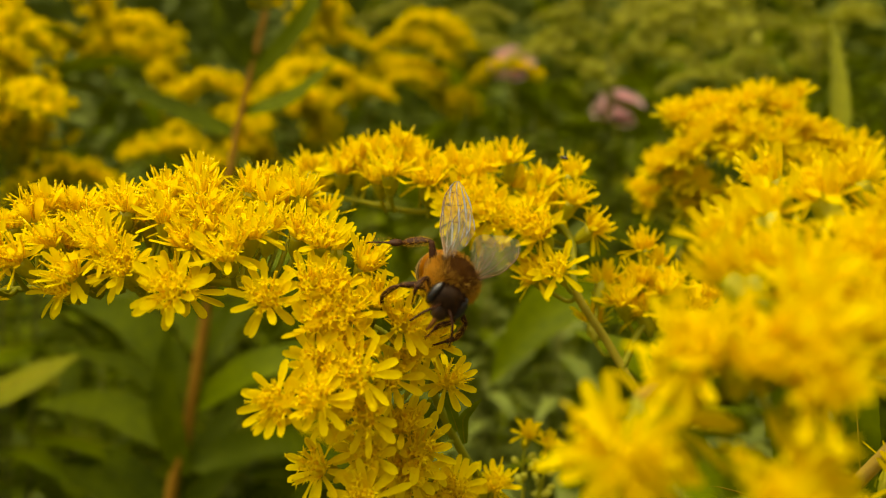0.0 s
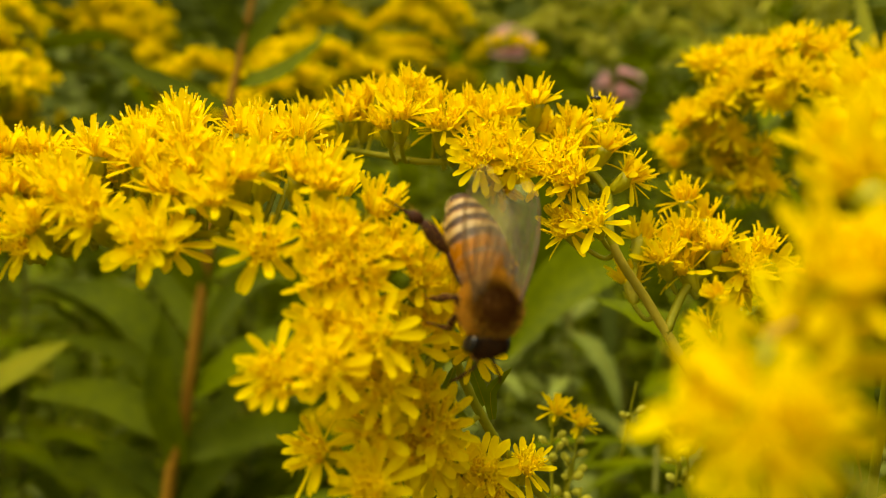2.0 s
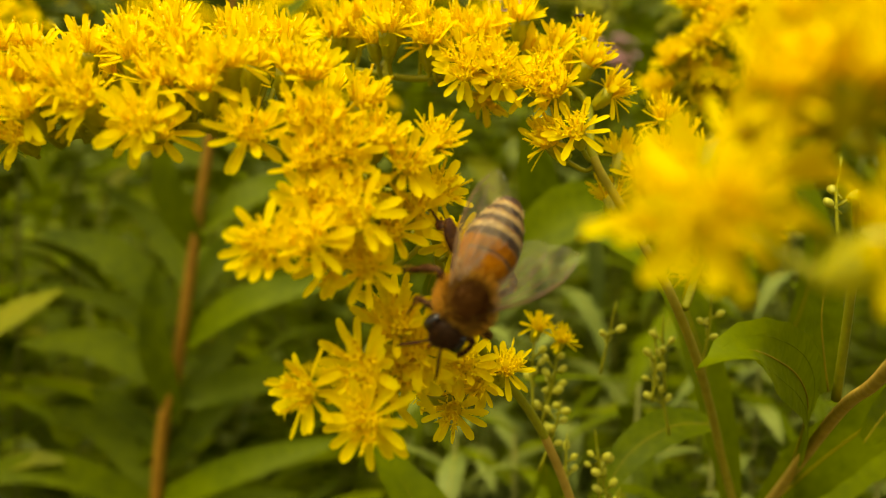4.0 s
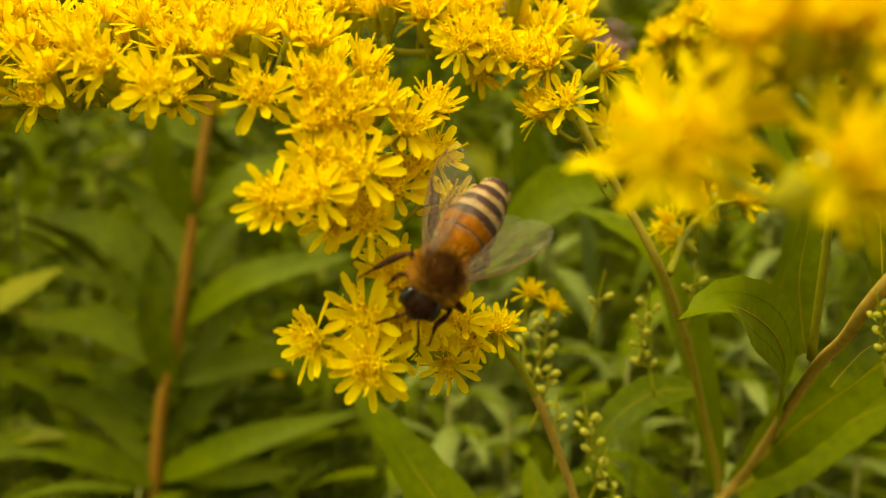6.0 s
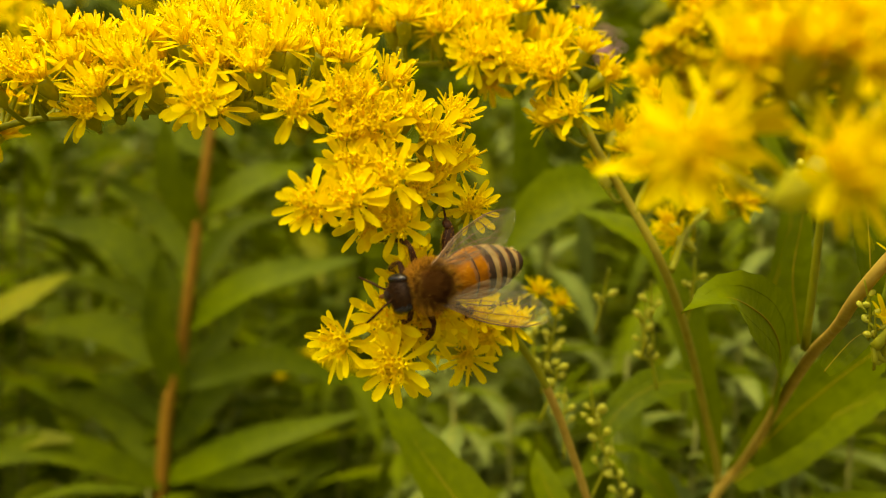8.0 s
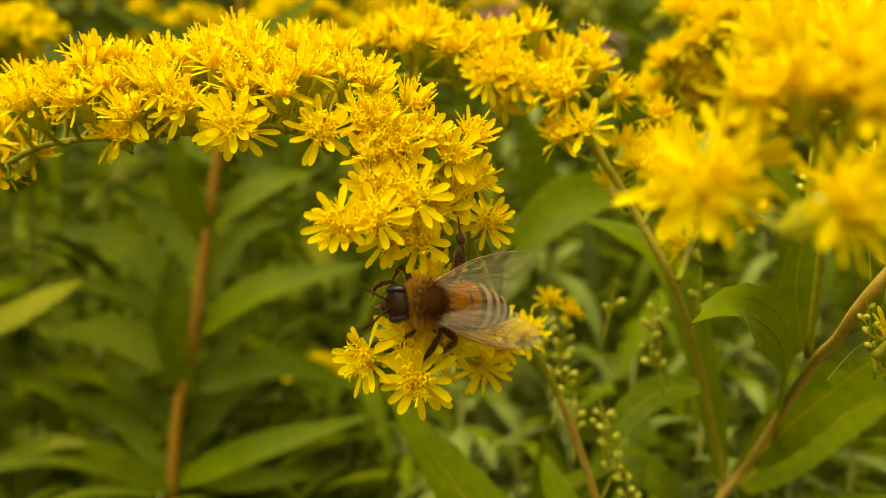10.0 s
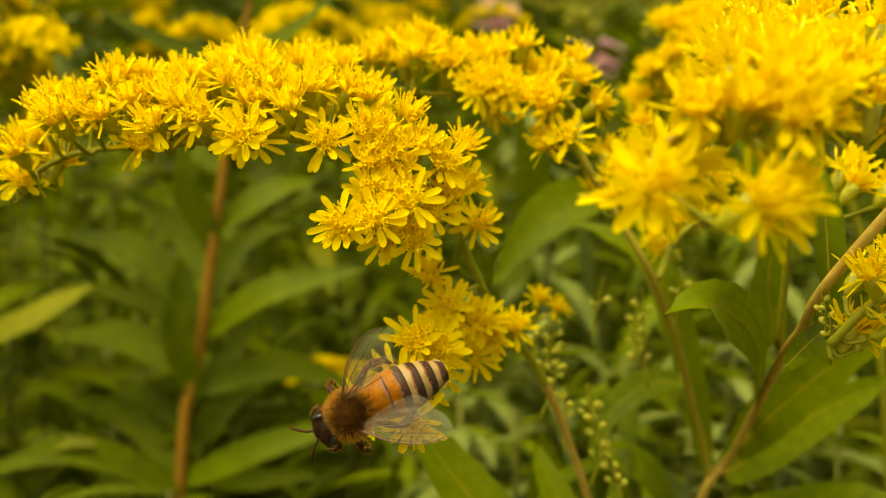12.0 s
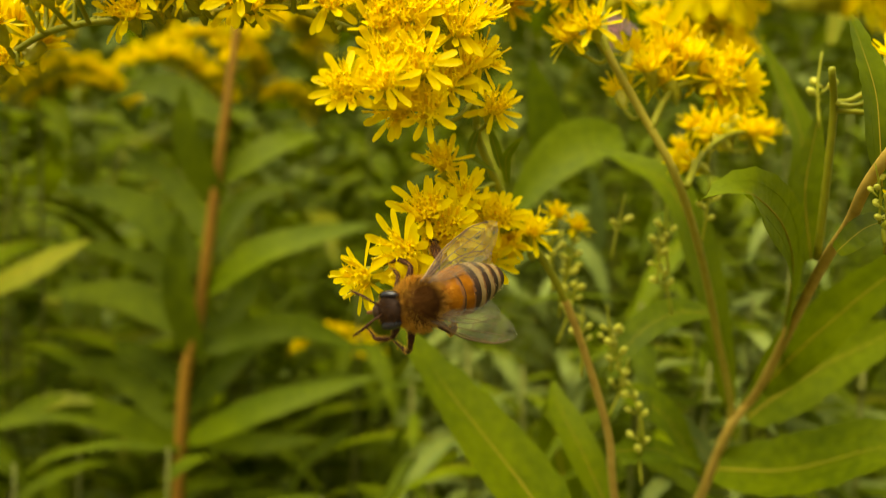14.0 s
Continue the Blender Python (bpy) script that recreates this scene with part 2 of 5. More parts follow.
def head_core(bm, r, florets):
    """The green cup of a head with overlapping scales, the tubular florets in it, their lobes and forked styles."""
    tube(bm, [V((0, 0, z)) for z in (-3.0, -2.5, -1.7, -0.8, -0.2)], [0.22, 0.55, 0.8, 0.9, 0.98], 8, 2)
    for k in range(10):
        a, low = 2.4 * k, -2.5 + 0.2 * k
        out = V((math.cos(a), math.sin(a), 0))
        side = V((-out.y, out.x, 0))
        b = [bm.verts.new(out * 0.8 - side * 0.3 + V((0, 0, low))), bm.verts.new(out * 0.8 + side * 0.3 + V((0, 0, low))), bm.verts.new(out * 1.12 + V((0, 0, low + 1.15)))]
        bm.faces.new(b).material_index = 2
    ball(bm, V((0, 0, -0.15)), (0.98, 0.98, 0.35), None, 1, 4, 8)
    for k in range(florets):
        d, a = 1.05 * math.sqrt((k + 0.4) / florets), 2.4 * k + r.uniform(-0.2, 0.2)
        p = V((d * math.cos(a), d * math.sin(a), 0))
        lean = (V((p.x * 0.55, p.y * 0.55, 1)) + V((r.uniform(-0.1, 0.1), r.uniform(-0.1, 0.1), 0))).normalized()
        tall = r.uniform(0.9, 2.0) * (1.1 - 0.3 * d)
        tube(bm, [p - lean * 0.4, p + lean * tall * 0.6, p + lean * tall], [0.13, 0.16, 0.24], 5, 1, False)
        m = Matrix.Translation(p + lean * tall) @ facing(lean, r.uniform(0, 6))
        for j in range(5):
            b = Matrix.Rotation(2 * math.pi * j / 5, 4, "Z")
            pts = [m @ b @ V(q) for q in ((0.20, -0.13, 0), (0.20, 0.13, 0), (0.66, 0, 0.20))]
            bm.faces.new([bm.verts.new(q) for q in pts]).material_index = 1
        if k % 2:
            top = p + lean * (tall + r.uniform(0.6, 1.5))
            tube(bm, [p + lean * tall, p + lean * (tall + 0.3), top], [0.075, 0.085, 0.125], 5, 3)
            for s in (-1, 1):
                tube(bm, [top, top + lean * 0.26 + V((0.12 * s, 0.04, 0))], [0.10, 0.05], 4, 3)


HEAD_MATERIALS = [PETAL, FLORET, CUP, STYLE]


def core_mesh(i, florets):
    bm = bmesh.new()
    r = random.Random(70 + i)
    head_core(bm, r, florets + r.randint(0, 3))
    return mesh_of("flower_head", bm, HEAD_MATERIALS)


def whole_head_mesh(i, opening):
    """A head in one piece, rays and all."""
    bm = bmesh.new()
    r = random.Random(90 + i)
    head_core(bm, r, r.randint(12, 15) if opening < 30 else r.randint(15, 19))
    for m in petal_poses(r, None, opening):
        petal_shape(bm, m, r.uniform(2.4, 3.3), r.uniform(0.62, 0.88) if opening < 30 else r.uniform(0.54, 0.76), r.uniform(-0.12, 0.22), 0)
    return mesh_of("flower_head", bm, HEAD_MATERIALS)


OPEN_CORES = [core_mesh(i, 12) for i in range(4)]
BRUSH_CORES = [core_mesh(10 + i, 14) for i in range(4)]
OPEN_HEADS = [whole_head_mesh(i, 14) for i in range(6)]
BRUSH_HEADS = [whole_head_mesh(20 + i, 56) for i in range(6)]


def near_axis(p, line):
    return min(line, key=lambda q: (q - p).length + 0.6 * max(0.0, q.z - p.z + 1))


def add_head(plant, base, p, direction, r, split, size=1.0):
    """A flower head at p (millimetres) that looks along the direction."""
    m = Matrix.Translation((V(p) - base) / 1000) @ facing(direction, r.uniform(0, 6.28)) @ Matrix.Scale(size, 4)
    if not split:
        return part("flower_head", r.choice(BRUSH_HEADS if direction[2] > 0.55 else OPEN_HEADS), plant, m)
    brush = direction[2] > 0.55
    ob = part("flower_head", r.choice(BRUSH_CORES if brush else OPEN_CORES), plant, m)
    for q in petal_poses(r, None, 56 if brush else 14):
        q = q.copy()
        q.translation /= 1000
        part("petal", r.choice(SLIM_PETALS if brush else BROAD_PETALS), ob, q)
    return ob


def stalk(bm, line, p, direction, base, r, thick=0.32):
    """The curved stalk from the branch to the foot of a head."""
    foot = V(p) - V(direction) * 2.9
    root = near_axis(foot, line)
    if (foot - root).length < 0.3:
        return
    mid = root.lerp(foot, 0.5) - V(direction) * 0.8 + V((0, 0, -0.3))
    tube(bm, [q - base for q in glide([root, mid, foot], 4)], [thick, thick * 0.8, thick * 0.85], 5)


def outward(p, line, lift, front, r, wild=0.25):
    """The way in which a head on a branch looks: off the branch, up and to the light."""
    d = (V(p) - near_axis(V(p), line))
    d = d.normalized() + V((0, -front, lift)) + V([r.uniform(-wild, wild) for _ in range(3)])
    return d.normalized()


# ---- leaves ----
def leaf_shape(bm, line, width, fold=0.25, teeth=True, side=V((1, 0, 0)), r=None, mats=(0, 1), veined=False, turned=None):
    """A lance-shaped leaf along a line of places, folded along its midrib, with toothed edges and a raised rib."""
    n, rows = len(line), []
    for i, p in enumerate(line):
        u = i / (n - 1)
        ahead = (line[min(i + 1, n - 1)] - line[max(i - 1, 0)]).normalized()
        lean = side.lerp(turned, max(0.0, (u - 0.5) / 0.5)) if turned else side
        across = (lean - ahead * lean.dot(ahead)).normalized()
        normal = across.cross(ahead)
        half = width / 2 * (math.sin(math.pi * min(1, 0.06 + u * 0.94) ** 0.75) ** 0.8 if u < 1 else 0.0)
        tooth = 1.0 + (0.035 if i % 2 else -0.02) * teeth
        row = []
        for k in (-2, -1, 0, 1, 2):
            w = half * k / 2 * (tooth if abs(k) == 2 else 1)
            lift = fold * abs(w) * (1 if abs(k) == 1 else 0.9) + (r.uniform(-0.03, 0.03) * width if r and abs(k) == 2 else 0)
            row.append(bm.verts.new(p + across * w + normal * lift))
        rows.append(row)
    for a, b in zip(rows, rows[1:]):
        for k in range(4):
            bm.faces.new((a[k], a[k + 1], b[k + 1], b[k])).material_index = mats[0]
    tube(bm, [p - V((0, 0, width * 0.012)) for p in line], [width * 0.024, width * 0.016, width * 0.004], 5, mats[1])
    if veined:
        for k in (1, 3):
            tube(bm, [row[k].co.copy() for row in rows[1:-3]], [width * 0.006, width * 0.003], 4, mats[0])


def leaf_mesh(i, mats):
    """A stalkless leaf that leaves the stem along x and droops."""
    r = random.Random(200 + i)
    length, width = r.uniform(62, 100), r.uniform(13, 22)
    rise, droop = r.uniform(0.1, 0.65), r.uniform(0.3, 1.0)
    line = [V((length * u * (1 - 0.12 * u * u), r.uniform(-0.4, 0.4) + 6 * math.sin(u * 2 + i) * u, length * (rise * u - droop * u * u))) for u in (k / 16 for k in range(17))]
    bm = bmesh.new()
    leaf_shape(bm, line, width, r.uniform(0.1, 0.45), True, V((0, 1, 0)), r)
    return mesh_of("leaf", bm, mats)


LEAVES = [leaf_mesh(i, [LEAF, RIB]) for i in range(7)]
LEAVES_SHADED = [leaf_mesh(20 + i, [LEAF_SHADED, LEAF]) for i in range(6)]
LEAVES_PALE = [leaf_mesh(30 + i, [LEAF_PALE, RIB]) for i in range(2)]
LEAVES_GREY = [leaf_mesh(40 + i, [LEAF_GREY, RIB]) for i in range(3)]

# ---- ground and hedge ----
bm = bmesh.new()
bmesh.ops.create_grid(bm, x_segments=60, y_segments=60, size=60000)
for v in bm.verts:
    v.co.z = 12 * noise.noise(v.co * 0.0007)
ground = new("ground", mesh_of("ground", bm, SOIL))
tagged(ground, "dark bare soil under the flower bed", "ground", kind="structure")


def hedge():
    """A tall dense hedge behind the bed: a dark block for the shade inside, thousands of small leaves over it."""
    r = random.Random(5)
    verts, faces = [], []
    for _ in range(7000):
        x, z = r.uniform(-2600, 2600), r.uniform(0, 2900)
        y = 1950 + 130 * noise.noise(V((x, 0, z)) * 0.004) + r.uniform(-70, 170)
        a, b, s = r.uniform(0, 6.28), r.uniform(-0.9, 0.5), r.uniform(22, 60)
        along = V((math.cos(a) * math.cos(b), -abs(math.sin(a)) * 0.5, math.sin(b))).normalized()
        across = along.cross(V((r.uniform(-0.4, 0.4), -1, r.uniform(0.2, 0.9)))).normalized()
        up = across.cross(along)
        p, k = V((x, y, z)), len(verts)
        for u, w in ((0, 0), (0.35, -0.2), (0.4, 0), (0.35, 0.2), (0.75, -0.15), (0.78, 0), (0.75, 0.15), (1.15, 0)):
            verts.append((p + along * (s * 1.6 * u) + across * (s * w) + up * (s * (0.25 * abs(w) - 0.3 * u * u))) / 1000)
        faces += [(k, k + 2, k + 1), (k, k + 3, k + 2), (k + 1, k + 2, k + 5, k + 4), (k + 2, k + 3, k + 6, k + 5), (k + 4, k + 5, k + 7), (k + 5, k + 6, k + 7)]
    me = bpy.data.meshes.new("hedge")
    me.from_pydata(verts, [], faces)
    me.materials.append(LEAF_HEDGE)
    ob = tagged(new("hedge", me), "tall dark green leafy hedge behind the flower bed", "hedge", kind="stuff")
    # solid block in dark leaf colour, added as the hedge's shaded depth
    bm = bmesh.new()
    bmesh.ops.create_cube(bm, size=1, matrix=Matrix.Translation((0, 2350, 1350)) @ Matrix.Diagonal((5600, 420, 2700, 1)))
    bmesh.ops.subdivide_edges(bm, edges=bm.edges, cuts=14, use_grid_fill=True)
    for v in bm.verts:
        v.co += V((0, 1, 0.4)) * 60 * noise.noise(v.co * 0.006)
    part("inner_twigs", mesh_of("inner_twigs", bm, LEAF_SHADED), ob, None, "dark shaded inside of the hedge")


hedge()

# ---- the arching goldenrod spray on which the bee feeds ----
def down(points):
    """The stem's line carried down to the ground from its first place."""
    p = V(points[0])
    way = (p - V(points[1])).normalized()
    low = p + way * 25
    bent = low + (way + V((0, 0.1, -1))).normalized() * 60
    far = bent + V((way.x * 0.3, 0.08, -1)).normalized() * 160
    return [V((far.x + way.x * 30, far.y + 20, -EYE * 1000)), far, bent, low] + [V(q) for q in points]


def spray(label, axis, heads, seed, split_up_to, thick, group, lift=0.7, front=0.35, size=1.0, tan=0, extra=0, twigs=(), dense=0, lower=STEM_TAN):
    """A goldenrod plant whose stem carries stalked flower heads in one nodding plume."""
    r = random.Random(seed)
    line = glide(down(axis), 8)
    bloom = glide([V(q) for q in axis], 8)
    base = line[0].copy()
    plant = thing("goldenrod", spot(base), label, "flower plant", group)
    bm = bmesh.new()
    tube(bm, [q - base for q in line], thick, 8)
    for f in bm.faces if tan else ():
        f.material_index = 1 if f.calc_center_median().z + base.z < axis[tan][2] else 0
    for twig in twigs:
        side = glide([V(q) for q in twig], 6)
        tube(bm, [q - base for q in side], [0.5, 0.35], 6)
        bloom = bloom + side
    # smaller heads fill the plume behind the large ones
    more = [V(p[:3]) + V((r.uniform(-3, 3), r.uniform(0.5, 6), r.uniform(-1.5, 2.2))) for p in r.choices(heads[dense:], k=extra)]
    found = []
    for k, p in enumerate(list(heads) + more):
        d = outward(p, bloom, lift, front, r)
        stalk(bm, bloom, p, d, base, r)
        found.append((k, V(p[:3]), d))
    part("stem", mesh_of("stem", bm, [STEM, lower]), plant)
    for k, p, d in found:
        add_head(plant, base, p, d, r, k < split_up_to, size * r.uniform(0.9, 1.08))
    return plant, base, line


M_AXIS = [
    (19.6, 100.0, -59.8),
    (17.3, 95.0, -49.5),
    (10.1, 87.0, -31.8),
    (2.6, 80.0, -21.1),
    (-1.2, 77.0, -13.7),
    (-2.4, 74.0, -9.8),
    (-7.9, 71.0, -5.5),
    (-13.7, 69.0, -3.8),
    (-21.0, 68.0, -1.6),
    (-28.0, 69.0, -1.9),
    (-36.4, 70.0, -2.3),
    (-45.5, 72.0, -3.1),
    (-53.8, 75.0, -6.7),
]
M_LEFT = [
    (-50.1, 70.0, -2.7),
    (-51.4, 73.0, -5.6),
    (-43.5, 65.0, -0.1),
    (-47.0, 69.0, 1.5),
    (-40.1, 70.0, 4.2),
    (-41.4, 66.0, 1.0),
    (-36.7, 71.0, 5.3),
    (-36.7, 67.0, 1.9),
    (-38.9, 65.0, 0.2),
    (-31.7, 71.0, 5.3),
    (-32.2, 66.0, 1.8),
    (-33.4, 64.0, -1.0),
    (-28.3, 63.0, -0.3),
    (-26.7, 68.0, 4.3),
    (-24.4, 71.0, 7.2),
    (-28.4, 72.0, 6.9),
    (-23.5, 61.0, -2.2),
    (-21.9, 67.0, 3.5),
    (-23.8, 66.0, 1.8),
    (-19.4, 63.0, 1.0),
    (-18.2, 72.0, 6.4),
    (-20.3, 74.0, 7.6),
    (-13.7, 66.0, 3.0),
    (-16.9, 68.0, 3.7),
    (-15.5, 74.0, 7.2),
    (-33.9, 74.0, 5.3),
    (-43.5, 72.0, 3.6),
    (-50.8, 75.0, -1.1),
    (-40.9, 75.0, 5.5),
    (-11.5, 65.0, 2.3),
]
M_MID = [
    (-15.7, 62.0, -2.8),
    (-12.2, 63.0, -1.4),
    (-10.2, 63.0, -1.7),
    (-7.7, 66.0, 0.3),
    (-6.4, 64.0, -2.8),
    (-1.9, 67.0, -2.5),
    (-9.0, 62.0, -3.8),
    (-11.3, 62.0, -4.8),
    (-4.1, 64.0, -4.8),
    (-1.6, 68.0, -6.6),
    (-0.2, 71.0, -10.7),
    (-11.2, 61.0, -7.9),
    (-13.9, 59.0, -11.0),
    (-10.6, 58.5, -10.6),
    (-7.5, 60.0, -8.8),
    (-7.0, 62.0, -12.4),
    (-8.4, 62.0, -6.7),
    (-3.5, 66.0, -7.9),
    (-9.7, 64.0, -12.1),
    (-5.3, 65.0, -9.7),
    (-5.4, 71.0, -16.4),
    (-3.5, 69.0, -19.7),
    (0.9, 74.0, -21.8),
    (-0.2, 77.0, -26.6),
    (2.3, 80.0, -24.9),
    (-1.8, 74.0, -21.4),
]
main_plant, main_base, main_line = spray("goldenrod stem arching over with a dense bright yellow plume", M_AXIS, M_MID + M_LEFT, 3, 27, [1.4, 0.95, 0.58, 0.5, 0.46, 0.42, 0.38, 0.34, 0.3], "flowering goldenrods", lift=0.7, front=0.42, extra=52, tan=2, size=0.95, dense=len(M_MID) - 4)

# the side branch that bends under the bee
SPRIG_PIVOT = V((0.9, 79.0, -25.9))
SPRIG = [
    (-11.5, 62.0, -22.0),
    (-7.3, 62.0, -20.2),
    (-6.8, 60.5, -23.8),
    (-5.1, 65.0, -17.4),
    (-3.3, 66.0, -19.2),
    (-4.0, 66.0, -21.2),
    (-6.1, 66.0, -22.8),
]


def side_branch():
    r = random.Random(12)
    tips = [V(p) for p in SPRIG]
    middle = sum(tips, V()) / len(tips)
    line = glide([SPRIG_PIVOT, SPRIG_PIVOT.lerp(middle, 0.5) + V((0, 2, -1.5)), middle + V((2, 4, 0))], 6)
    bm = bmesh.new()
    tube(bm, [q - SPRIG_PIVOT for q in line], [0.5, 0.42, 0.35], 6)
    ways = []
    for p in tips:
        d = outward(p, line, 0.25, 0.6, r)
        ways.append(d)
        stalk(bm, line, p, d, SPRIG_PIVOT, r)
    branch = part("side_branch", mesh_of("side_branch", bm, STEM), main_plant, Matrix.Translation((SPRIG_PIVOT - main_base) / 1000), "thin green side branch with a few open heads")
    for p, d in zip(tips, ways):
        add_head(branch, SPRIG_PIVOT, p, d, r, False, r.uniform(0.95, 1.08))
    return branch


sprig = side_branch()

# ---- the goldenrod whose plume arches behind it ----
G_AXIS = [
    (43.6, 131.5, -73.0),
    (45.0, 121.0, -56.3),
    (37.2, 107.0, -39.6),
    (30.0, 95.0, -26.4),
    (23.4, 86.0, -16.3),
    (18.5, 85.0, -8.2),
    (14.2, 83.0, -1.9),
    (14.0, 86.0, 4.2),
    (9.4, 88.0, 7.8),
    (2.8, 88.0, 7.5),
    (-4.2, 89.0, 7.2),
    (-8.9, 90.0, 8.0),
    (-15.3, 92.0, 9.3),
    (-19.9, 93.0, 9.6),
]
G_HEADS = [
    (-13.5, 90.0, 12.3),
    (-11.9, 92.0, 14.1),
    (-8.7, 86.0, 10.7),
    (-9.7, 91.0, 14.7),
    (-4.1, 88.0, 13.1),
    (-2.5, 85.0, 10.5),
    (-5.9, 92.0, 14.4),
    (-0.1, 88.0, 12.7),
    (2.1, 86.0, 11.6),
    (7.0, 87.0, 13.4),
    (3.2, 84.0, 8.0),
    (4.7, 82.0, 6.3),
    (0.9, 82.0, 6.3),
    (10.1, 85.0, 8.2),
    (7.8, 82.0, 5.5),
    (10.0, 81.0, 4.5),
    (14.8, 90.0, 12.2),
    (16.5, 85.0, 5.2),
    (11.7, 79.5, 0.3),
    (10.3, 86.0, 5.6),
    (14.4, 86.0, 8.5),
    (-18.0, 94.0, 12.6),
    (-20.3, 93.0, 10.8),
    (-7.1, 84.0, 11.3),
    (4.5, 90.0, 12.4),
    (11.3, 88.0, 10.8),
    (9.3, 90.0, 10.0),
]
G_SIDE = [
    (23.8, 90.0, 3.2),
    (22.7, 88.0, -0.9),
    (25.9, 91.0, 1.2),
    (27.7, 89.0, -3.6),
    (31.2, 92.0, -4.4),
    (25.7, 87.0, -1.9),
    (18.3, 88.0, -1.0),
    (20.2, 86.0, -3.2),
    (23.9, 89.0, -1.5),
    (22.6, 87.0, -4.4),
    (27.5, 90.0, -1.2),
    (29.3, 87.0, -4.3),
    (31.5, 88.0, -2.4),
    (29.4, 88.0, -5.9),
    (33.0, 90.0, -4.4),
    (17.5, 89.0, -5.8),
]
G_LOW = [
    (32.3, 104.0, -7.9),
    (36.5, 104.0, -7.3),
    (41.6, 106.0, -8.4),
    (34.1, 102.0, -9.4),
    (44.2, 108.0, -8.5),
    (39.8, 108.0, -5.5),
    (29.1, 96.0, -14.0),
]
G_TWIG = [
    (20.0, 85.0, -11.0),
    (23.0, 87.0, -6.1),
    (27.2, 88.0, -4.2),
    (32.2, 89.0, -3.6),
]
G_TWIG_LOW = [
    (25.2, 87.0, -17.7),
    (30.6, 96.0, -12.5),
    (37.8, 103.0, -8.8),
    (44.2, 108.0, -9.0),
]
arch_plant, arch_base, arch_line = spray("goldenrod with a slim yellow plume curving over to one side", G_AXIS, G_HEADS + G_SIDE + G_LOW, 8, 12, [1.4, 1.0, 0.66, 0.55, 0.5, 0.46, 0.42, 0.36, 0.3], "flowering goldenrods", extra=22, twigs=(G_TWIG, G_TWIG_LOW), tan=6, lower=STEM_STRAW)

# ---- the goldenrod close to the lens ----
H_AXIS = [
    (43.4, 130.0, -72.4),
    (44.4, 120.0, -57.0),
    (47.0, 114.0, -48.5),
    (40.1, 84.0, -28.7),
    (36.4, 71.0, -22.7),
    (33.8, 61.0, -17.0),
]
F_AXIS = [
    (41.4, 54.0, -3.2),
    (35.8, 48.0, -1.7),
    (26.2, 42.0, -2.9),
    (20.4, 39.0, -3.7),
    (15.5, 37.0, -4.6),
    (12.0, 37.0, -5.3),
    (9.3, 37.0, -6.7),
]
F_HEADS = [
    (8.3, 34.0, -9.3),
    (13.5, 31.0, -10.5),
    (11.7, 36.0, -4.3),
    (13.7, 34.0, -4.2),
    (16.0, 32.5, -5.3),
    (19.7, 36.0, -2.9),
    (18.8, 40.0, -0.2),
    (25.1, 44.0, 1.4),
    (30.5, 48.0, 4.5),
    (26.2, 42.0, -2.7),
    (30.4, 45.0, -3.3),
    (15.9, 42.0, -0.4),
    (20.5, 48.0, 3.6),
    (25.3, 50.0, 5.1),
    (28.8, 52.0, 6.6),
    (34.1, 50.0, 2.1),
    (20.5, 38.0, -4.4),
    (23.8, 40.0, -1.4),
    (29.3, 46.0, 0.7),
]
S_HEADS = [
    (35.7, 57.0, -16.0),
    (38.2, 57.0, -20.9),
    (40.9, 60.0, -15.3),
    (41.9, 70.0, -6.6),
    (43.5, 74.0, -4.3),
    (47.1, 72.0, -6.5),
    (40.7, 57.0, -18.0),
]
S_TWIG = [
    (33.9, 60.7, -23.0),
    (35.9, 58.8, -19.7),
    (38.1, 57.8, -18.0),
    (40.9, 57.8, -17.5),
]
F_TWIG = [
    (39.1, 82.0, -26.5),
    (37.5, 77.0, -16.5),
    (36.4, 74.0, -10.3),
    (34.5, 71.0, -6.5),
]
front_plant, front_base, front_line = spray("stout goldenrod with a large yellow plume leaning forward", H_AXIS + F_AXIS, F_HEADS + S_HEADS, 21, 12, [1.6, 1.15, 0.85, 0.68, 0.58, 0.5, 0.44, 0.38, 0.3], "flowering goldenrods", lift=0.95, front=0.05, tan=6, extra=24, twigs=(S_TWIG, F_TWIG))

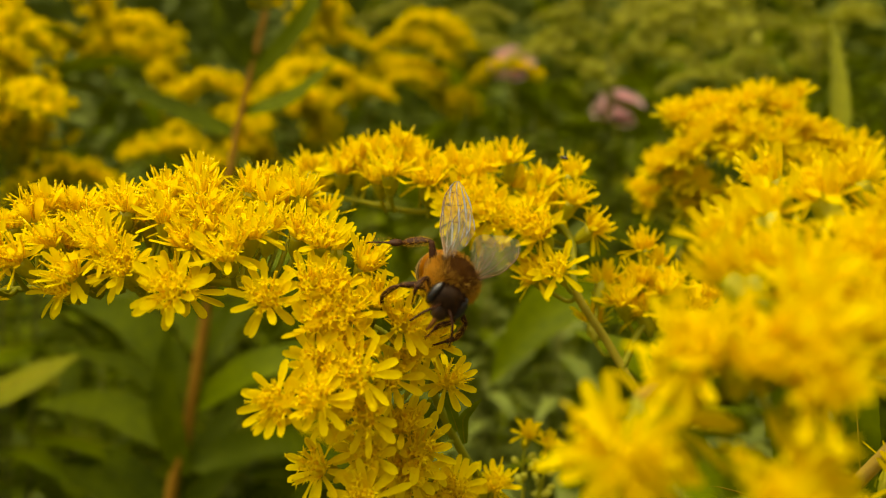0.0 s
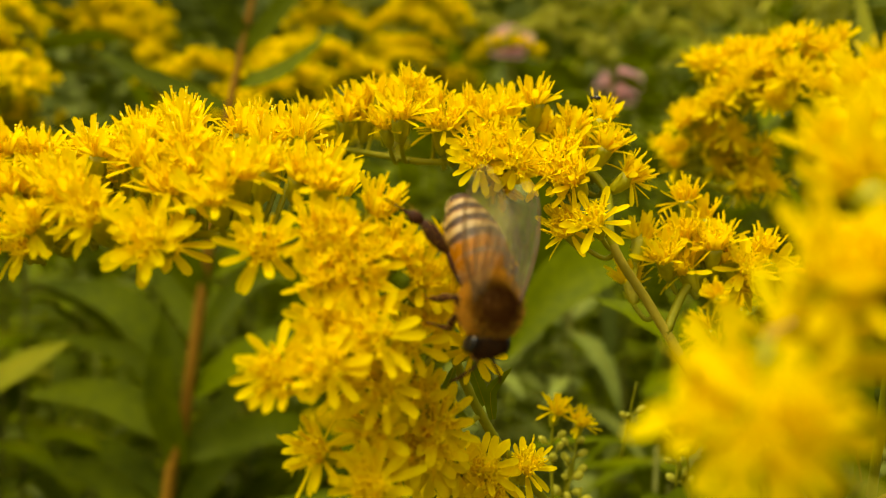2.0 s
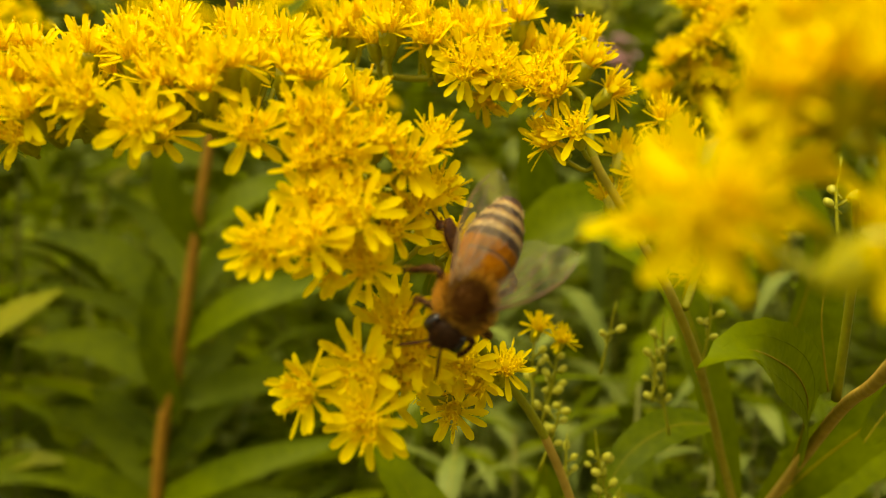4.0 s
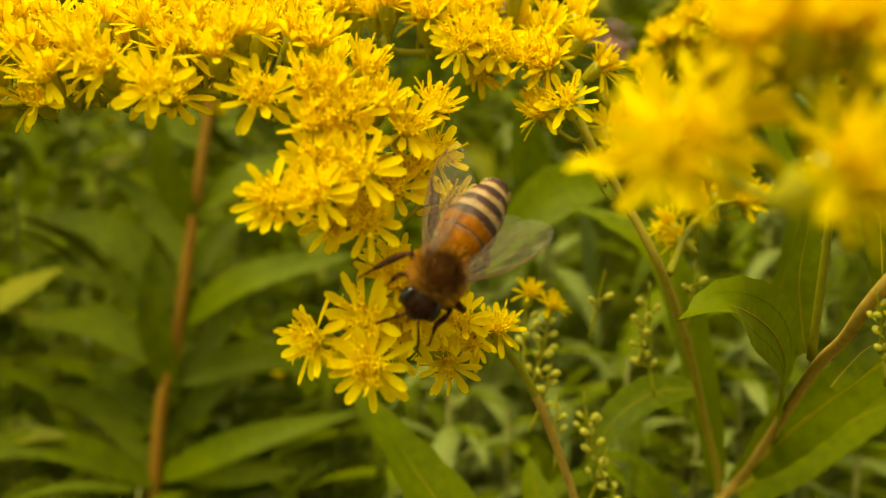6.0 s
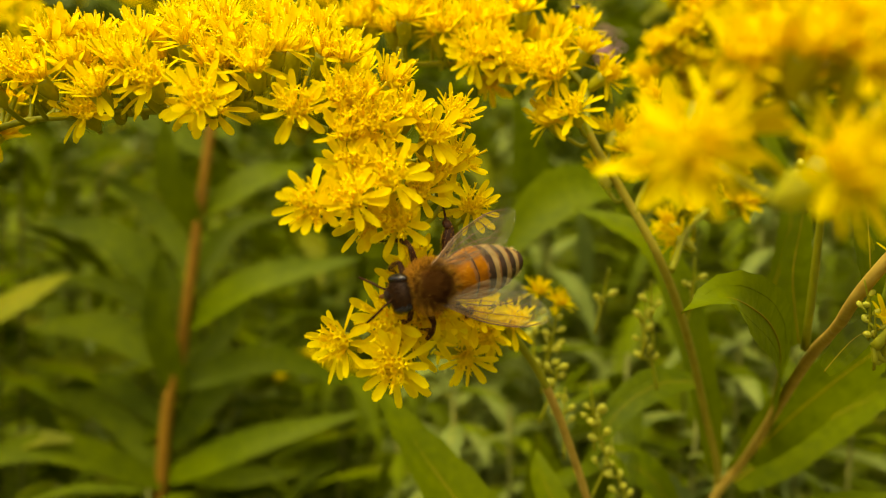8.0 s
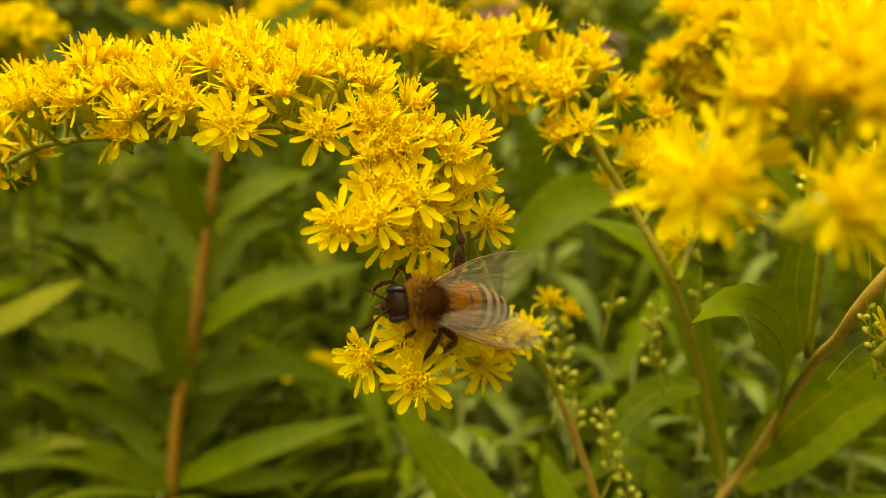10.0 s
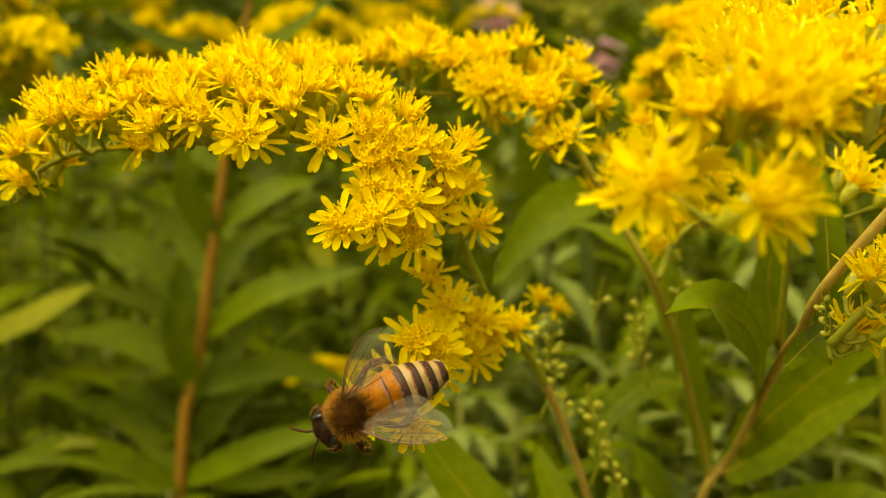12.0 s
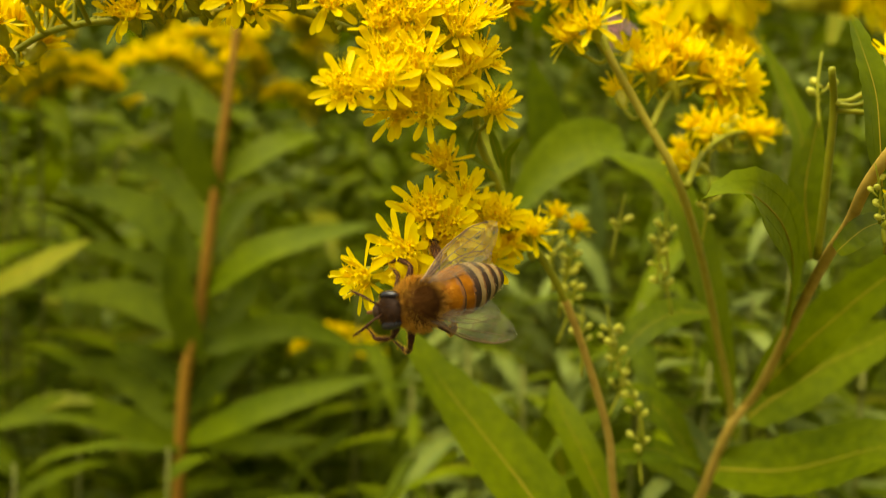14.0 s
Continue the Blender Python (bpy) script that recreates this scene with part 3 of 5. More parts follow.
R_AXIS = [
    (73.6, 125.0, -6.1),
    (69.1, 122.0, 6.2),
    (63.4, 120.0, 15.3),
    (57.3, 119.0, 19.7),
    (49.5, 120.0, 22.5),
    (42.8, 122.0, 21.3),
    (38.3, 126.0, 16.6),
    (35.6, 130.0, 12.0),
]
R_HEADS = [
    (38.5, 122.0, 26.5),
    (42.0, 124.0, 28.0),
    (45.1, 122.0, 28.5),
    (47.3, 117.0, 28.3),
    (51.3, 120.0, 30.0),
    (53.7, 117.0, 27.5),
    (54.5, 114.0, 24.1),
    (57.5, 113.0, 22.2),
    (59.1, 112.0, 20.3),
    (62.6, 112.0, 18.2),
    (63.2, 110.0, 15.7),
    (47.0, 114.0, 23.1),
    (50.5, 112.0, 21.0),
    (45.1, 116.0, 20.3),
    (41.3, 118.0, 22.9),
    (39.3, 120.0, 21.4),
    (36.8, 124.0, 19.2),
    (36.6, 130.0, 14.6),
    (39.3, 126.0, 15.6),
    (41.8, 122.0, 16.1),
    (45.4, 124.0, 11.6),
    (35.6, 130.0, 12.5),
    (41.1, 127.0, 11.8),
    (46.5, 122.0, 13.8),
    (54.3, 111.0, 17.5),
    (58.1, 110.0, 15.7),
    (57.4, 121.0, 30.4),
    (45.0, 118.0, 25.3),
    (64.6, 114.0, 20.7),
    (43.5, 124.0, 8.7),
    (47.5, 122.0, 8.6),
]
rear_plant, rear_base, rear_line = spray("goldenrod with a rounded yellow plume beside the others", R_AXIS, R_HEADS, 33, 0, [1.6, 1.1, 0.8, 0.7, 0.6, 0.5, 0.42, 0.36, 0.3], "flowering goldenrods", front=0.6, lift=0.55, extra=62)

# leaves on the near stems: foot, bend, tip, width
NEAR_LEAVES = [
    (30.0, 185.0, -95.2, 25.7, 182.0, -78.1, 23.9, 180.0, -62.3, 8.5),
    (49.5, 125.0, -56.4, 62.6, 125.0, -47.3, 85.1, 130.0, -38.8, 6.0),
    (41.5, 88.0, -26.8, 39.6, 86.0, -17.7, 41.4, 86.0, -7.9, 3.2),
    (36.8, 66.0, -18.9, 37.2, 68.0, -9.3, 36.6, 72.0, -0.1, 2.6),
    (48.9, 112.0, -24.1, 51.3, 110.0, -9.1, 44.9, 112.0, 8.0, 3.4),
    (1.0, 76.0, -16.5, 0.2, 75.0, -14.1, -0.7, 74.0, -11.8, 0.8),
    (1.8, 77.0, -18.0, 1.6, 76.0, -15.2, 3.4, 75.0, -13.0, 0.7),
    (-1.8, 73.0, -12.8, -2.5, 72.0, -15.4, 0.1, 71.0, -17.3, 0.6),
    (19.1, 98.0, -54.3, 25.7, 100.0, -54.5, 34.2, 104.0, -58.6, 2.0),
    (29.7, 61.0, -25.1, 35.7, 66.0, -22.7, 45.3, 72.0, -21.0, 1.6),
    (28.6, 130.0, -52.4, 36.3, 128.0, -57.1, 43.2, 128.0, -68.5, 4.0),
]
OWNER = (1, 1, 1, 2, 1, 0, 0, 0, 0, 2, 1)

# longer leaves of the near plants: whose, material, width, how far the upper side looks up, and the line of the midrib from the stem to the tip
LONG_LEAVES = [
    (0, LEAF, 11.0, 1.2, [(13.0, 97.0, -68.6), (7.3, 102.0, -60.8), (-2.8, 109.0, -49.2), (-12.6, 115.0, -37.2)]),
    (2, LEAF_BRIGHT, 7.2, 0.2, [(48.3, 111.0, -43.8), (39.1, 88.0, -29.7), (32.4, 76.0, -23.3), (26.3, 69.0, -20.0), (22.9, 67.0, -19.3), (18.3, 64.0, -20.5)]),
    (2, LEAF_BRIGHT, 7.4, 0.7, [(44.0, 119.0, -52.9), (39.9, 116.0, -37.2), (36.3, 116.0, -23.3), (32.7, 118.0, -15.3), (26.6, 120.0, -11.4), (20.3, 122.0, -9.0)]),
    (2, LEAF_BRIGHT, 5.6, 1.4, [(37.0, 110.0, -35.9), (30.6, 108.0, -35.9), (23.6, 105.0, -39.4), (19.2, 103.0, -46.6)]),
    (2, LEAF, 12.5, 1.0, [(43.4, 122.0, -64.5), (51.3, 112.0, -61.3), (60.9, 103.0, -55.0), (67.7, 97.0, -53.3)]),
    (2, LEAF, 7.6, 0.9, [(47.0, 114.0, -49.0), (51.6, 108.0, -40.2), (58.6, 100.0, -29.7), (64.1, 95.0, -24.7)]),
    (2, LEAF_GREY, 5.0, 0.8, [(50.7, 135.0, -70.9), (39.4, 131.0, -58.9), (29.1, 128.0, -52.0)]),
    (2, LEAF, 2.6, 1.0, [(43.9, 130.0, -67.9), (34.7, 126.0, -63.9), (26.6, 124.0, -64.3)]),
    (1, LEAF, 10.0, 0.3, [(21.8, 168.0, -13.0), (19.6, 166.0, 2.1), (16.0, 164.0, 16.6)]),
    (1, LEAF, 11.5, 0.6, [(35.6, 158.0, -2.6), (26.0, 156.0, -4.2), (17.2, 154.0, -11.0), (8.9, 152.0, -22.8)]),
    (1, LEAF_GREY, 5.0, 0.3, [(45.5, 222.0, -29.5), (43.6, 218.0, -15.0), (41.2, 216.0, -4.7)]),
    (0, LEAF_BRIGHT, 5.4, 0.5, [(19.8, 104.0, -64.5), (16.6, 107.0, -57.0), (13.8, 111.0, -51.0), (13.2, 114.0, -47.3)]),
    (3, LEAF_PALE, 5.0, 0.9, [(82.5, 160.0, 18.7), (91.7, 172.0, 37.3), (100.6, 190.0, 57.4), (109.0, 208.0, 75.9)]),
    (0, LEAF_PALE, 6.0, 1.0, [(-130.6, 222.0, -78.9), (-120.0, 222.0, -75.5), (-108.5, 222.0, -76.0)]),
]


def near_leaves():
    owners = ((main_plant, main_base), (arch_plant, arch_base), (front_plant, front_base), (rear_plant, rear_base))
    for row, who in zip(NEAR_LEAVES, OWNER):
        plant, base = owners[who]
        a, b, c, w = V(row[0:3]), V(row[3:6]), V(row[6:9]), row[9]
        line = [q - base for q in glide([a, a.lerp(b, 0.55) + (b - (a + c) / 2) * 0.12, b, b.lerp(c, 0.55) + (b - (a + c) / 2) * 0.1, c], 6)]
        way = (c - a).normalized()
        side = way.cross(V((0.25, -1, 0.55))).normalized()
        bm = bmesh.new()
        leaf_shape(bm, line, w * 1.6, 0.22, True, side, random.Random(int(w * 100)), (0, 1), True)
        part("leaf", mesh_of("leaf", bm, [LEAF if w > 5.8 or who == 2 else LEAF_BRIGHT, RIB]), plant)

    for who, mat, w, up, points in LONG_LEAVES:
        plant, base = owners[who]
        line = [q - base for q in glide([V(q) for q in points], 24 // len(points))]
        side = (V(points[-1]) - V(points[0])).normalized().cross(V((0.2, -1, up))).normalized()
        bm = bmesh.new()
        leaf_shape(bm, line, w, 0.22, True, side, random.Random(int(w * 10)), (0, 1), True, V((0.1, 0.95, -0.04)) if w == 7.2 else None)
        part("leaf", mesh_of("leaf", bm, [mat, mat if who == 1 else RIB]), plant)


near_leaves()

BUDS = [
    (10.3, 97.0, -22.6),
    (13.2, 97.9, -24.2),
    (12.7, 97.0, -26.8),
    (13.3, 96.0, -30.3),
    (14.0, 95.0, -34.1),
    (17.6, 96.0, -33.8),
    (18.0, 96.0, -36.1),
    (21.0, 98.0, -41.5),
    (21.4, 98.0, -44.7),
    (22.9, 99.0, -50.1),
    (29.9, 92.0, -16.8),
    (33.0, 60.8, -17.5),
    (34.0, 61.0, -20.2),
    (40.9, 85.0, -1.9),
    (20.6, 99.0, -18.5),
    (25.8, 100.0, -21.7),
    (25.7, 101.0, -26.5),
    (26.6, 99.0, -20.1),
]


def twig_mesh():
    bm = bmesh.new()
    tube(bm, glide([V((0, 0, -9)), V((0.4, 0, -4)), V((0, 0, 0.5))], 4), [0.22, 0.18, 0.13], 5)
    return mesh_of("twig", bm, STEM)


def bud_mesh(i):
    """A tight bud on its short stalk, along z."""
    bm = bmesh.new()
    tube(bm, [V((0, 0, -1.7)), V((0.1, 0, -0.5))], [0.15, 0.2], 4, 1)
    ball(bm, V((0.1, 0, 0.1)), (0.46 + 0.05 * i, 0.46, 0.66), None, 0, 6, 8)
    return mesh_of("bud", bm, [BUD, STEM])


TWIG, BUD_MESHES = twig_mesh(), [bud_mesh(i) for i in range(3)]


def bud_twigs():
    r = random.Random(17)
    for p in BUDS:
        plant, base = (front_plant, front_base) if p[1] < 70 else (arch_plant, arch_base) if p[0] > 20 else (main_plant, main_base)
        m = Matrix.Translation((V(p) - base) / 1000) @ facing((r.uniform(-0.3, 0.3), r.uniform(-0.3, 0.1), 1), r.uniform(0, 6)) @ Matrix.Scale(0.6 if p[1] < 70 else 1.0, 4)
        twig = part("bud_twig", TWIG, plant, m, "thin twig with tight green flower buds")
        for j in range(r.randint(3, 6)):
            a, z = 2.4 * j, -5.5 + 0.85 * j
            d = V((math.cos(a), math.sin(a), 0.8)).normalized()
            part("bud", r.choice(BUD_MESHES), twig, Matrix.Translation((V((0, 0, z)) + d * 1.5) / 1000) @ facing(d) @ Matrix.Scale(r.uniform(0.8, 1.15), 4))
    for p in BUDS[:2]:
        add_head(main_plant, main_base, V(p) + V((0.3, -0.5, 1.5)), V((0.3, -0.4, 1)), r, False, 0.72)


bud_twigs()

# ---- the bed behind: leafy goldenrods, some in flower ----
def small_heads(seed, n, length, green=False):
    """A nodding plume far behind: many small heads packed along a bent branch."""
    r = random.Random(seed)
    bm = bmesh.new()
    axis = [V((length * u, 0, length * (0.32 * math.sin(2.6 * u)))) for u in (k / 10 for k in range(11))]
    tube(bm, axis, [0.9, 0.6, 0.3], 5, 1)
    for k in range(n):
        u = (k + r.random()) / n
        c = axis[0].lerp(axis[-1], 0) if u < 0.01 else axis[min(10, int(u * 10))].lerp(axis[min(10, int(u * 10) + 1)], u * 10 % 1)
        a = r.uniform(-1.5, 1.5)
        d = V((r.uniform(-0.3, 0.3), math.sin(a), abs(math.cos(a)) + 0.1)).normalized()
        p = c + d * r.uniform(3, 13) * (1.1 - 0.6 * u)
        tube(bm, [c, p], [0.3, 0.6], 4, 1, False)
        m = Matrix.Translation(p) @ facing(d, r.uniform(0, 6))
        for j in range(9):
            q = m @ Matrix.Rotation(2 * math.pi * j / 9 + r.uniform(-0.2, 0.2), 4, "Z") @ Matrix.Rotation(-radians(r.uniform(5, 65)), 4, "Y")
            pts = [q @ V(w) for w in ((0.3, -0.3, 0), (2.4, -0.5, 0.1), (3.1, 0, 0), (2.4, 0.5, 0.1), (0.3, 0.3, 0))]
            bm.faces.new([bm.verts.new(w) for w in pts]).material_index = 0
        ball(bm, p + d * 0.8, (0.8, 0.8, 0.9), facing(d), 2, 4, 6)
    return mesh_of("plume", bm, [BUD if green else PETAL, STEM, BUD if green else FLORET])


PLUMES = [small_heads(60 + i, 110, 52) for i in range(3)]
BUD_PLUMES = [small_heads(70 + i, 60, 70, True) for i in range(2)]


def rough_stem(height, seed, thick=2.4, mats=STEM):
    r = random.Random(seed)
    bend = [V((r.uniform(-14, 14), r.uniform(-14, 14), 0)) for _ in range(3)]
    pts = [V((0, 0, 0)), bend[0] * 0.5 + V((0, 0, height * 0.4)), bend[1] + V((0, 0, height * 0.75)), bend[1] + bend[2] + V((0, 0, height))]
    line = glide(pts, 6)
    bm = bmesh.new()
    tube(bm, line, [thick, thick * 0.8, thick * 0.35], 6)
    return mesh_of("stem", bm, mats), line


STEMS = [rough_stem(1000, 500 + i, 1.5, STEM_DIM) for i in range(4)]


def foliage_mesh(i):
    """A tuft of a far plant: a dozen drooping leaves round a length of stem, with no gap that could be counted."""
    r = random.Random(700 + i)
    bm = bmesh.new()
    for j in range(14):
        length, width = r.uniform(60, 100), r.uniform(14, 24)
        rise, droop, a = r.uniform(0.1, 0.7), r.uniform(0.2, 0.9), 2.4 * j
        line = [V((math.cos(a) * length * u, math.sin(a) * length * u, 13 * j + length * (rise * u - droop * u * u))) for u in (k / 7 for k in range(8))]
        leaf_shape(bm, line, width, r.uniform(0.1, 0.4), False, V((-math.sin(a), math.cos(a), r.uniform(-0.5, 0.5))), r, ((0, 2, 0, 3, 0, 2)[i], 1))
    return mesh_of("foliage", bm, [LEAF_BRIGHT, RIB, LEAF, LEAF_GREY])


TUFTS = [foliage_mesh(i) for i in range(6)]


def leafy_plant(x, y, height, seed, label, group, leaves, low=0.35, n=24, plume=None, size=1.0, far=False, budding=False):
    """A background goldenrod: stem, alternate leaves, and one or two plumes where it flowers."""
    r = random.Random(seed)
    plant = thing("goldenrod", (x / 1000, y / 1000, 0), label, "flower plant", group)
    mesh, line = r.choice(STEMS)
    k = height / 1000
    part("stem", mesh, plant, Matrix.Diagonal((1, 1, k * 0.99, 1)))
    if far:
        for j in range(4):
            z = height / 1000 - 0.15 - 0.15 * j
            part("foliage", r.choice(TUFTS), plant, Matrix.Translation((0, 0, z)) @ Matrix.Rotation(r.uniform(0, 6.28), 4, "Z") @ Matrix.Diagonal((size, size, 1, 1)))
    for j in range(0 if far else n):
        u = low + (0.99 - low) * j / (n - 1)
        p = line[min(len(line) - 1, int(u * (len(line) - 1)))]
        a = 2.4 * j + r.uniform(-0.4, 0.4)
        s = size * r.uniform(0.75, 1.15) * (1.0 - 0.45 * max(0, u - 0.75) / 0.25)
        pool = leaves if r.random() < 0.85 or y < 330 else LEAVES_PALE if r.random() < 0.3 else LEAVES
        m = Matrix.Translation((p.x / 1000, p.y / 1000, u * height / 1000)) @ Matrix.Rotation(a, 4, "Z") @ Matrix.Rotation(r.uniform(-0.25, 0.3), 4, "Y") @ Matrix.Scale(s, 4)
        part("leaf", r.choice(pool), plant, m)
    if plume is not None:
        top = line[-1]
        for j in range(plume):
            m = Matrix.Translation((top.x / 1000, top.y / 1000, (height - 16 * j - 6) / 1000)) @ Matrix.Rotation(r.uniform(0, 6.28) if j else r.choice((0.2, 2.9, -0.3, 3.4)), 4, "Z") @ Matrix.Scale(r.uniform(0.75, 1.05), 4)
            part("plume", r.choice(BUD_PLUMES if budding else PLUMES), plant, m, "feathery green plume still in bud" if budding else "nodding plume of tiny yellow heads")
    return plant


BG_TOP = [
    (-142.6, 260.0, 69.8),
    (-189.5, 330.0, 117.1),
    (-175.2, 420.0, 142.0),
    (-140.0, 450.0, 137.0),
    (-159.0, 440.0, 130.1),
    (-87.3, 520.0, 176.0),
    (-91.2, 400.0, 94.1),
    (-103.9, 380.0, 72.7),
    (-45.4, 420.0, 106.2),
    (-53.7, 400.0, 83.8),
    (-149.5, 300.0, 56.2),
    (13.0, 480.0, 141.3),
    (38.1, 450.0, 148.7),
    (-45.7, 560.0, 168.3),
    (-131.7, 262.0, 75.6),
    (0.5, 300.0, -80.0),
]
BUDDING_TOP = [
    (160.9, 660.0, 238.2),
    (220.6, 640.0, 211.9),
    (26.0, 620.0, 214.4),
    (121.8, 700.0, 246.4),
    (248.6, 600.0, 218.2),
    (-18.8, 680.0, 226.4),
    (309.8, 640.0, 203.3),
    (97.3, 760.0, 237.2),
    (128.1, 430.0, 145.3),
    (180.1, 470.0, 168.7),
    (267.8, 520.0, 177.6),
    (259.7, 450.0, 166.4),
    (187.0, 420.0, 131.3),
    (122.8, 520.0, 163.0),
    (-44.9, 600.0, 218.2),
    (-246.7, 560.0, 195.9),
]


def bed():
    r = random.Random(77)
    for k, p in enumerate(BG_TOP):
        leafy_plant(p[0] - 15, p[1], EYE * 1000 + p[2] + 4, 600 + k, "leafy goldenrod in flower in the bed behind", "background goldenrods", LEAVES, 0.6, 22, 1 if p[2] < 0 else 3 if k % 3 else 4)
    for k, p in enumerate(BUDDING_TOP):
        leafy_plant(p[0] - 20, p[1], EYE * 1000 + p[2] + 4, 650 + k, "leafy goldenrod with feathery green plumes in bud", "budding goldenrods", LEAVES, 0.6, 24, 3, 0.9, False, True)
    k = 0
    for row in range(11):
        y = 190 + row * 58 + row * row * 7
        wide = 0.66 * y + 70
        count = int(4 + wide * 2 / 95)
        for i in range(count):
            x = -wide + 2 * wide * (i + r.uniform(0.15, 0.85)) / count
            yy = y + r.uniform(-25, 25)
            k += 1
            # taller towards the back, where the bed rises over the near plumes
            top = EYE * 1000 + (-30 + r.uniform(-60, 15) if yy < 330 else yy * r.uniform(-0.12, 0.36 if x > 0.1 * yy else 0.2))
            # most plants on the left take the dark leaves, as painted shade
            leaves = LEAVES_GREY if r.random() < (0.33 if x > 0 else 0.04) else LEAVES_SHADED if r.random() < (0.38 if x > 0 else 0.8) else LEAVES
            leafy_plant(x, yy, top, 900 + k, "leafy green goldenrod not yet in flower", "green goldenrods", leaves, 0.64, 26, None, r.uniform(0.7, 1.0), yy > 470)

    q = random.Random(178)
    for row in range(11):
        y = 190 + row * 58 + row * row * 7
        x = 0.66 * y + 130
        while x < 1250:
            for s in (-1, 1):
                k += 1
                leafy_plant(s * (x + q.uniform(-30, 30)), y + q.uniform(-25, 25), EYE * 1000 + y * q.uniform(-0.12, 0.25), 900 + k, "leafy green goldenrod not yet in flower", "green goldenrods", LEAVES, 0.64, 26, None, q.uniform(0.8, 1.1), True)
            x += q.uniform(95, 135)


bed()

# slender stems with narrow leaves close behind the near plants
SLIM_TOPS = [
    (36.3, 150.0, -30.4),
    (14.6, 175.0, -44.0),
    (29.7, 185.0, -51.0),
    (48.8, 165.0, -42.8),
    (83.0, 200.0, -24.7),
    (84.9, 175.0, -44.0),
    (49.3, 240.0, -8.2),
    (88.6, 230.0, -3.3),
    (12.5, 250.0, -25.3),
    (39.1, 270.0, 10.4),
    (70.9, 250.0, 17.8),
    (112.2, 210.0, -9.8),
    (102.6, 300.0, 30.7),
    (130.6, 280.0, 27.3),
    (46.0, 210.0, -48.0),
    (166.2, 300.0, 38.0),
    (32.5, 300.0, -4.6),
    (141.5, 330.0, 59.2),
    (107.6, 190.0, -33.6),
    (-0.3, 210.0, -61.3),
    (-7.0, 280.0, -47.4),
    (65.1, 190.0, -32.2),
    (35.0, 430.0, 116.8),
    (59.0, 400.0, 99.6),
    (89.1, 460.0, 129.4),
    (97.8, 400.0, 86.2),
    (56.8, 340.0, 67.5),
    (124.9, 430.0, 114.9),
    (169.1, 480.0, 143.8),
    (207.1, 500.0, 162.1),
    (243.4, 480.0, 160.1),
    (261.8, 460.0, 157.4),
    (15.0, 420.0, 94.1),
    (128.0, 560.0, 175.5),
    (262.4, 560.0, 204.1),
]


def slim_stems():
    for k, p in enumerate(SLIM_TOPS):
        # two in five wear the dark leaves, for shaded gaps behind the stems
        leafy_plant(p[0], p[1], EYE * 1000 + p[2], 1500 + k, "slender young goldenrod with narrow leaves and a tan stem", "young goldenrods", (LEAVES_SHADED, LEAVES_GREY, LEAVES, LEAVES_GREY, LEAVES_SHADED)[k % 5], 0.84, 26, None, 0.48 if k % 2 else 0.62)


slim_stems()

BG_STEM = [
    (-88.9, 236.0, -108.5),
    (-81.5, 235.0, -51.0),
    (-75.9, 235.0, -9.0),
    (-72.5, 235.0, 15.5),
    (-69.0, 238.0, 46.2),
    (-61.9, 242.0, 87.0),
]
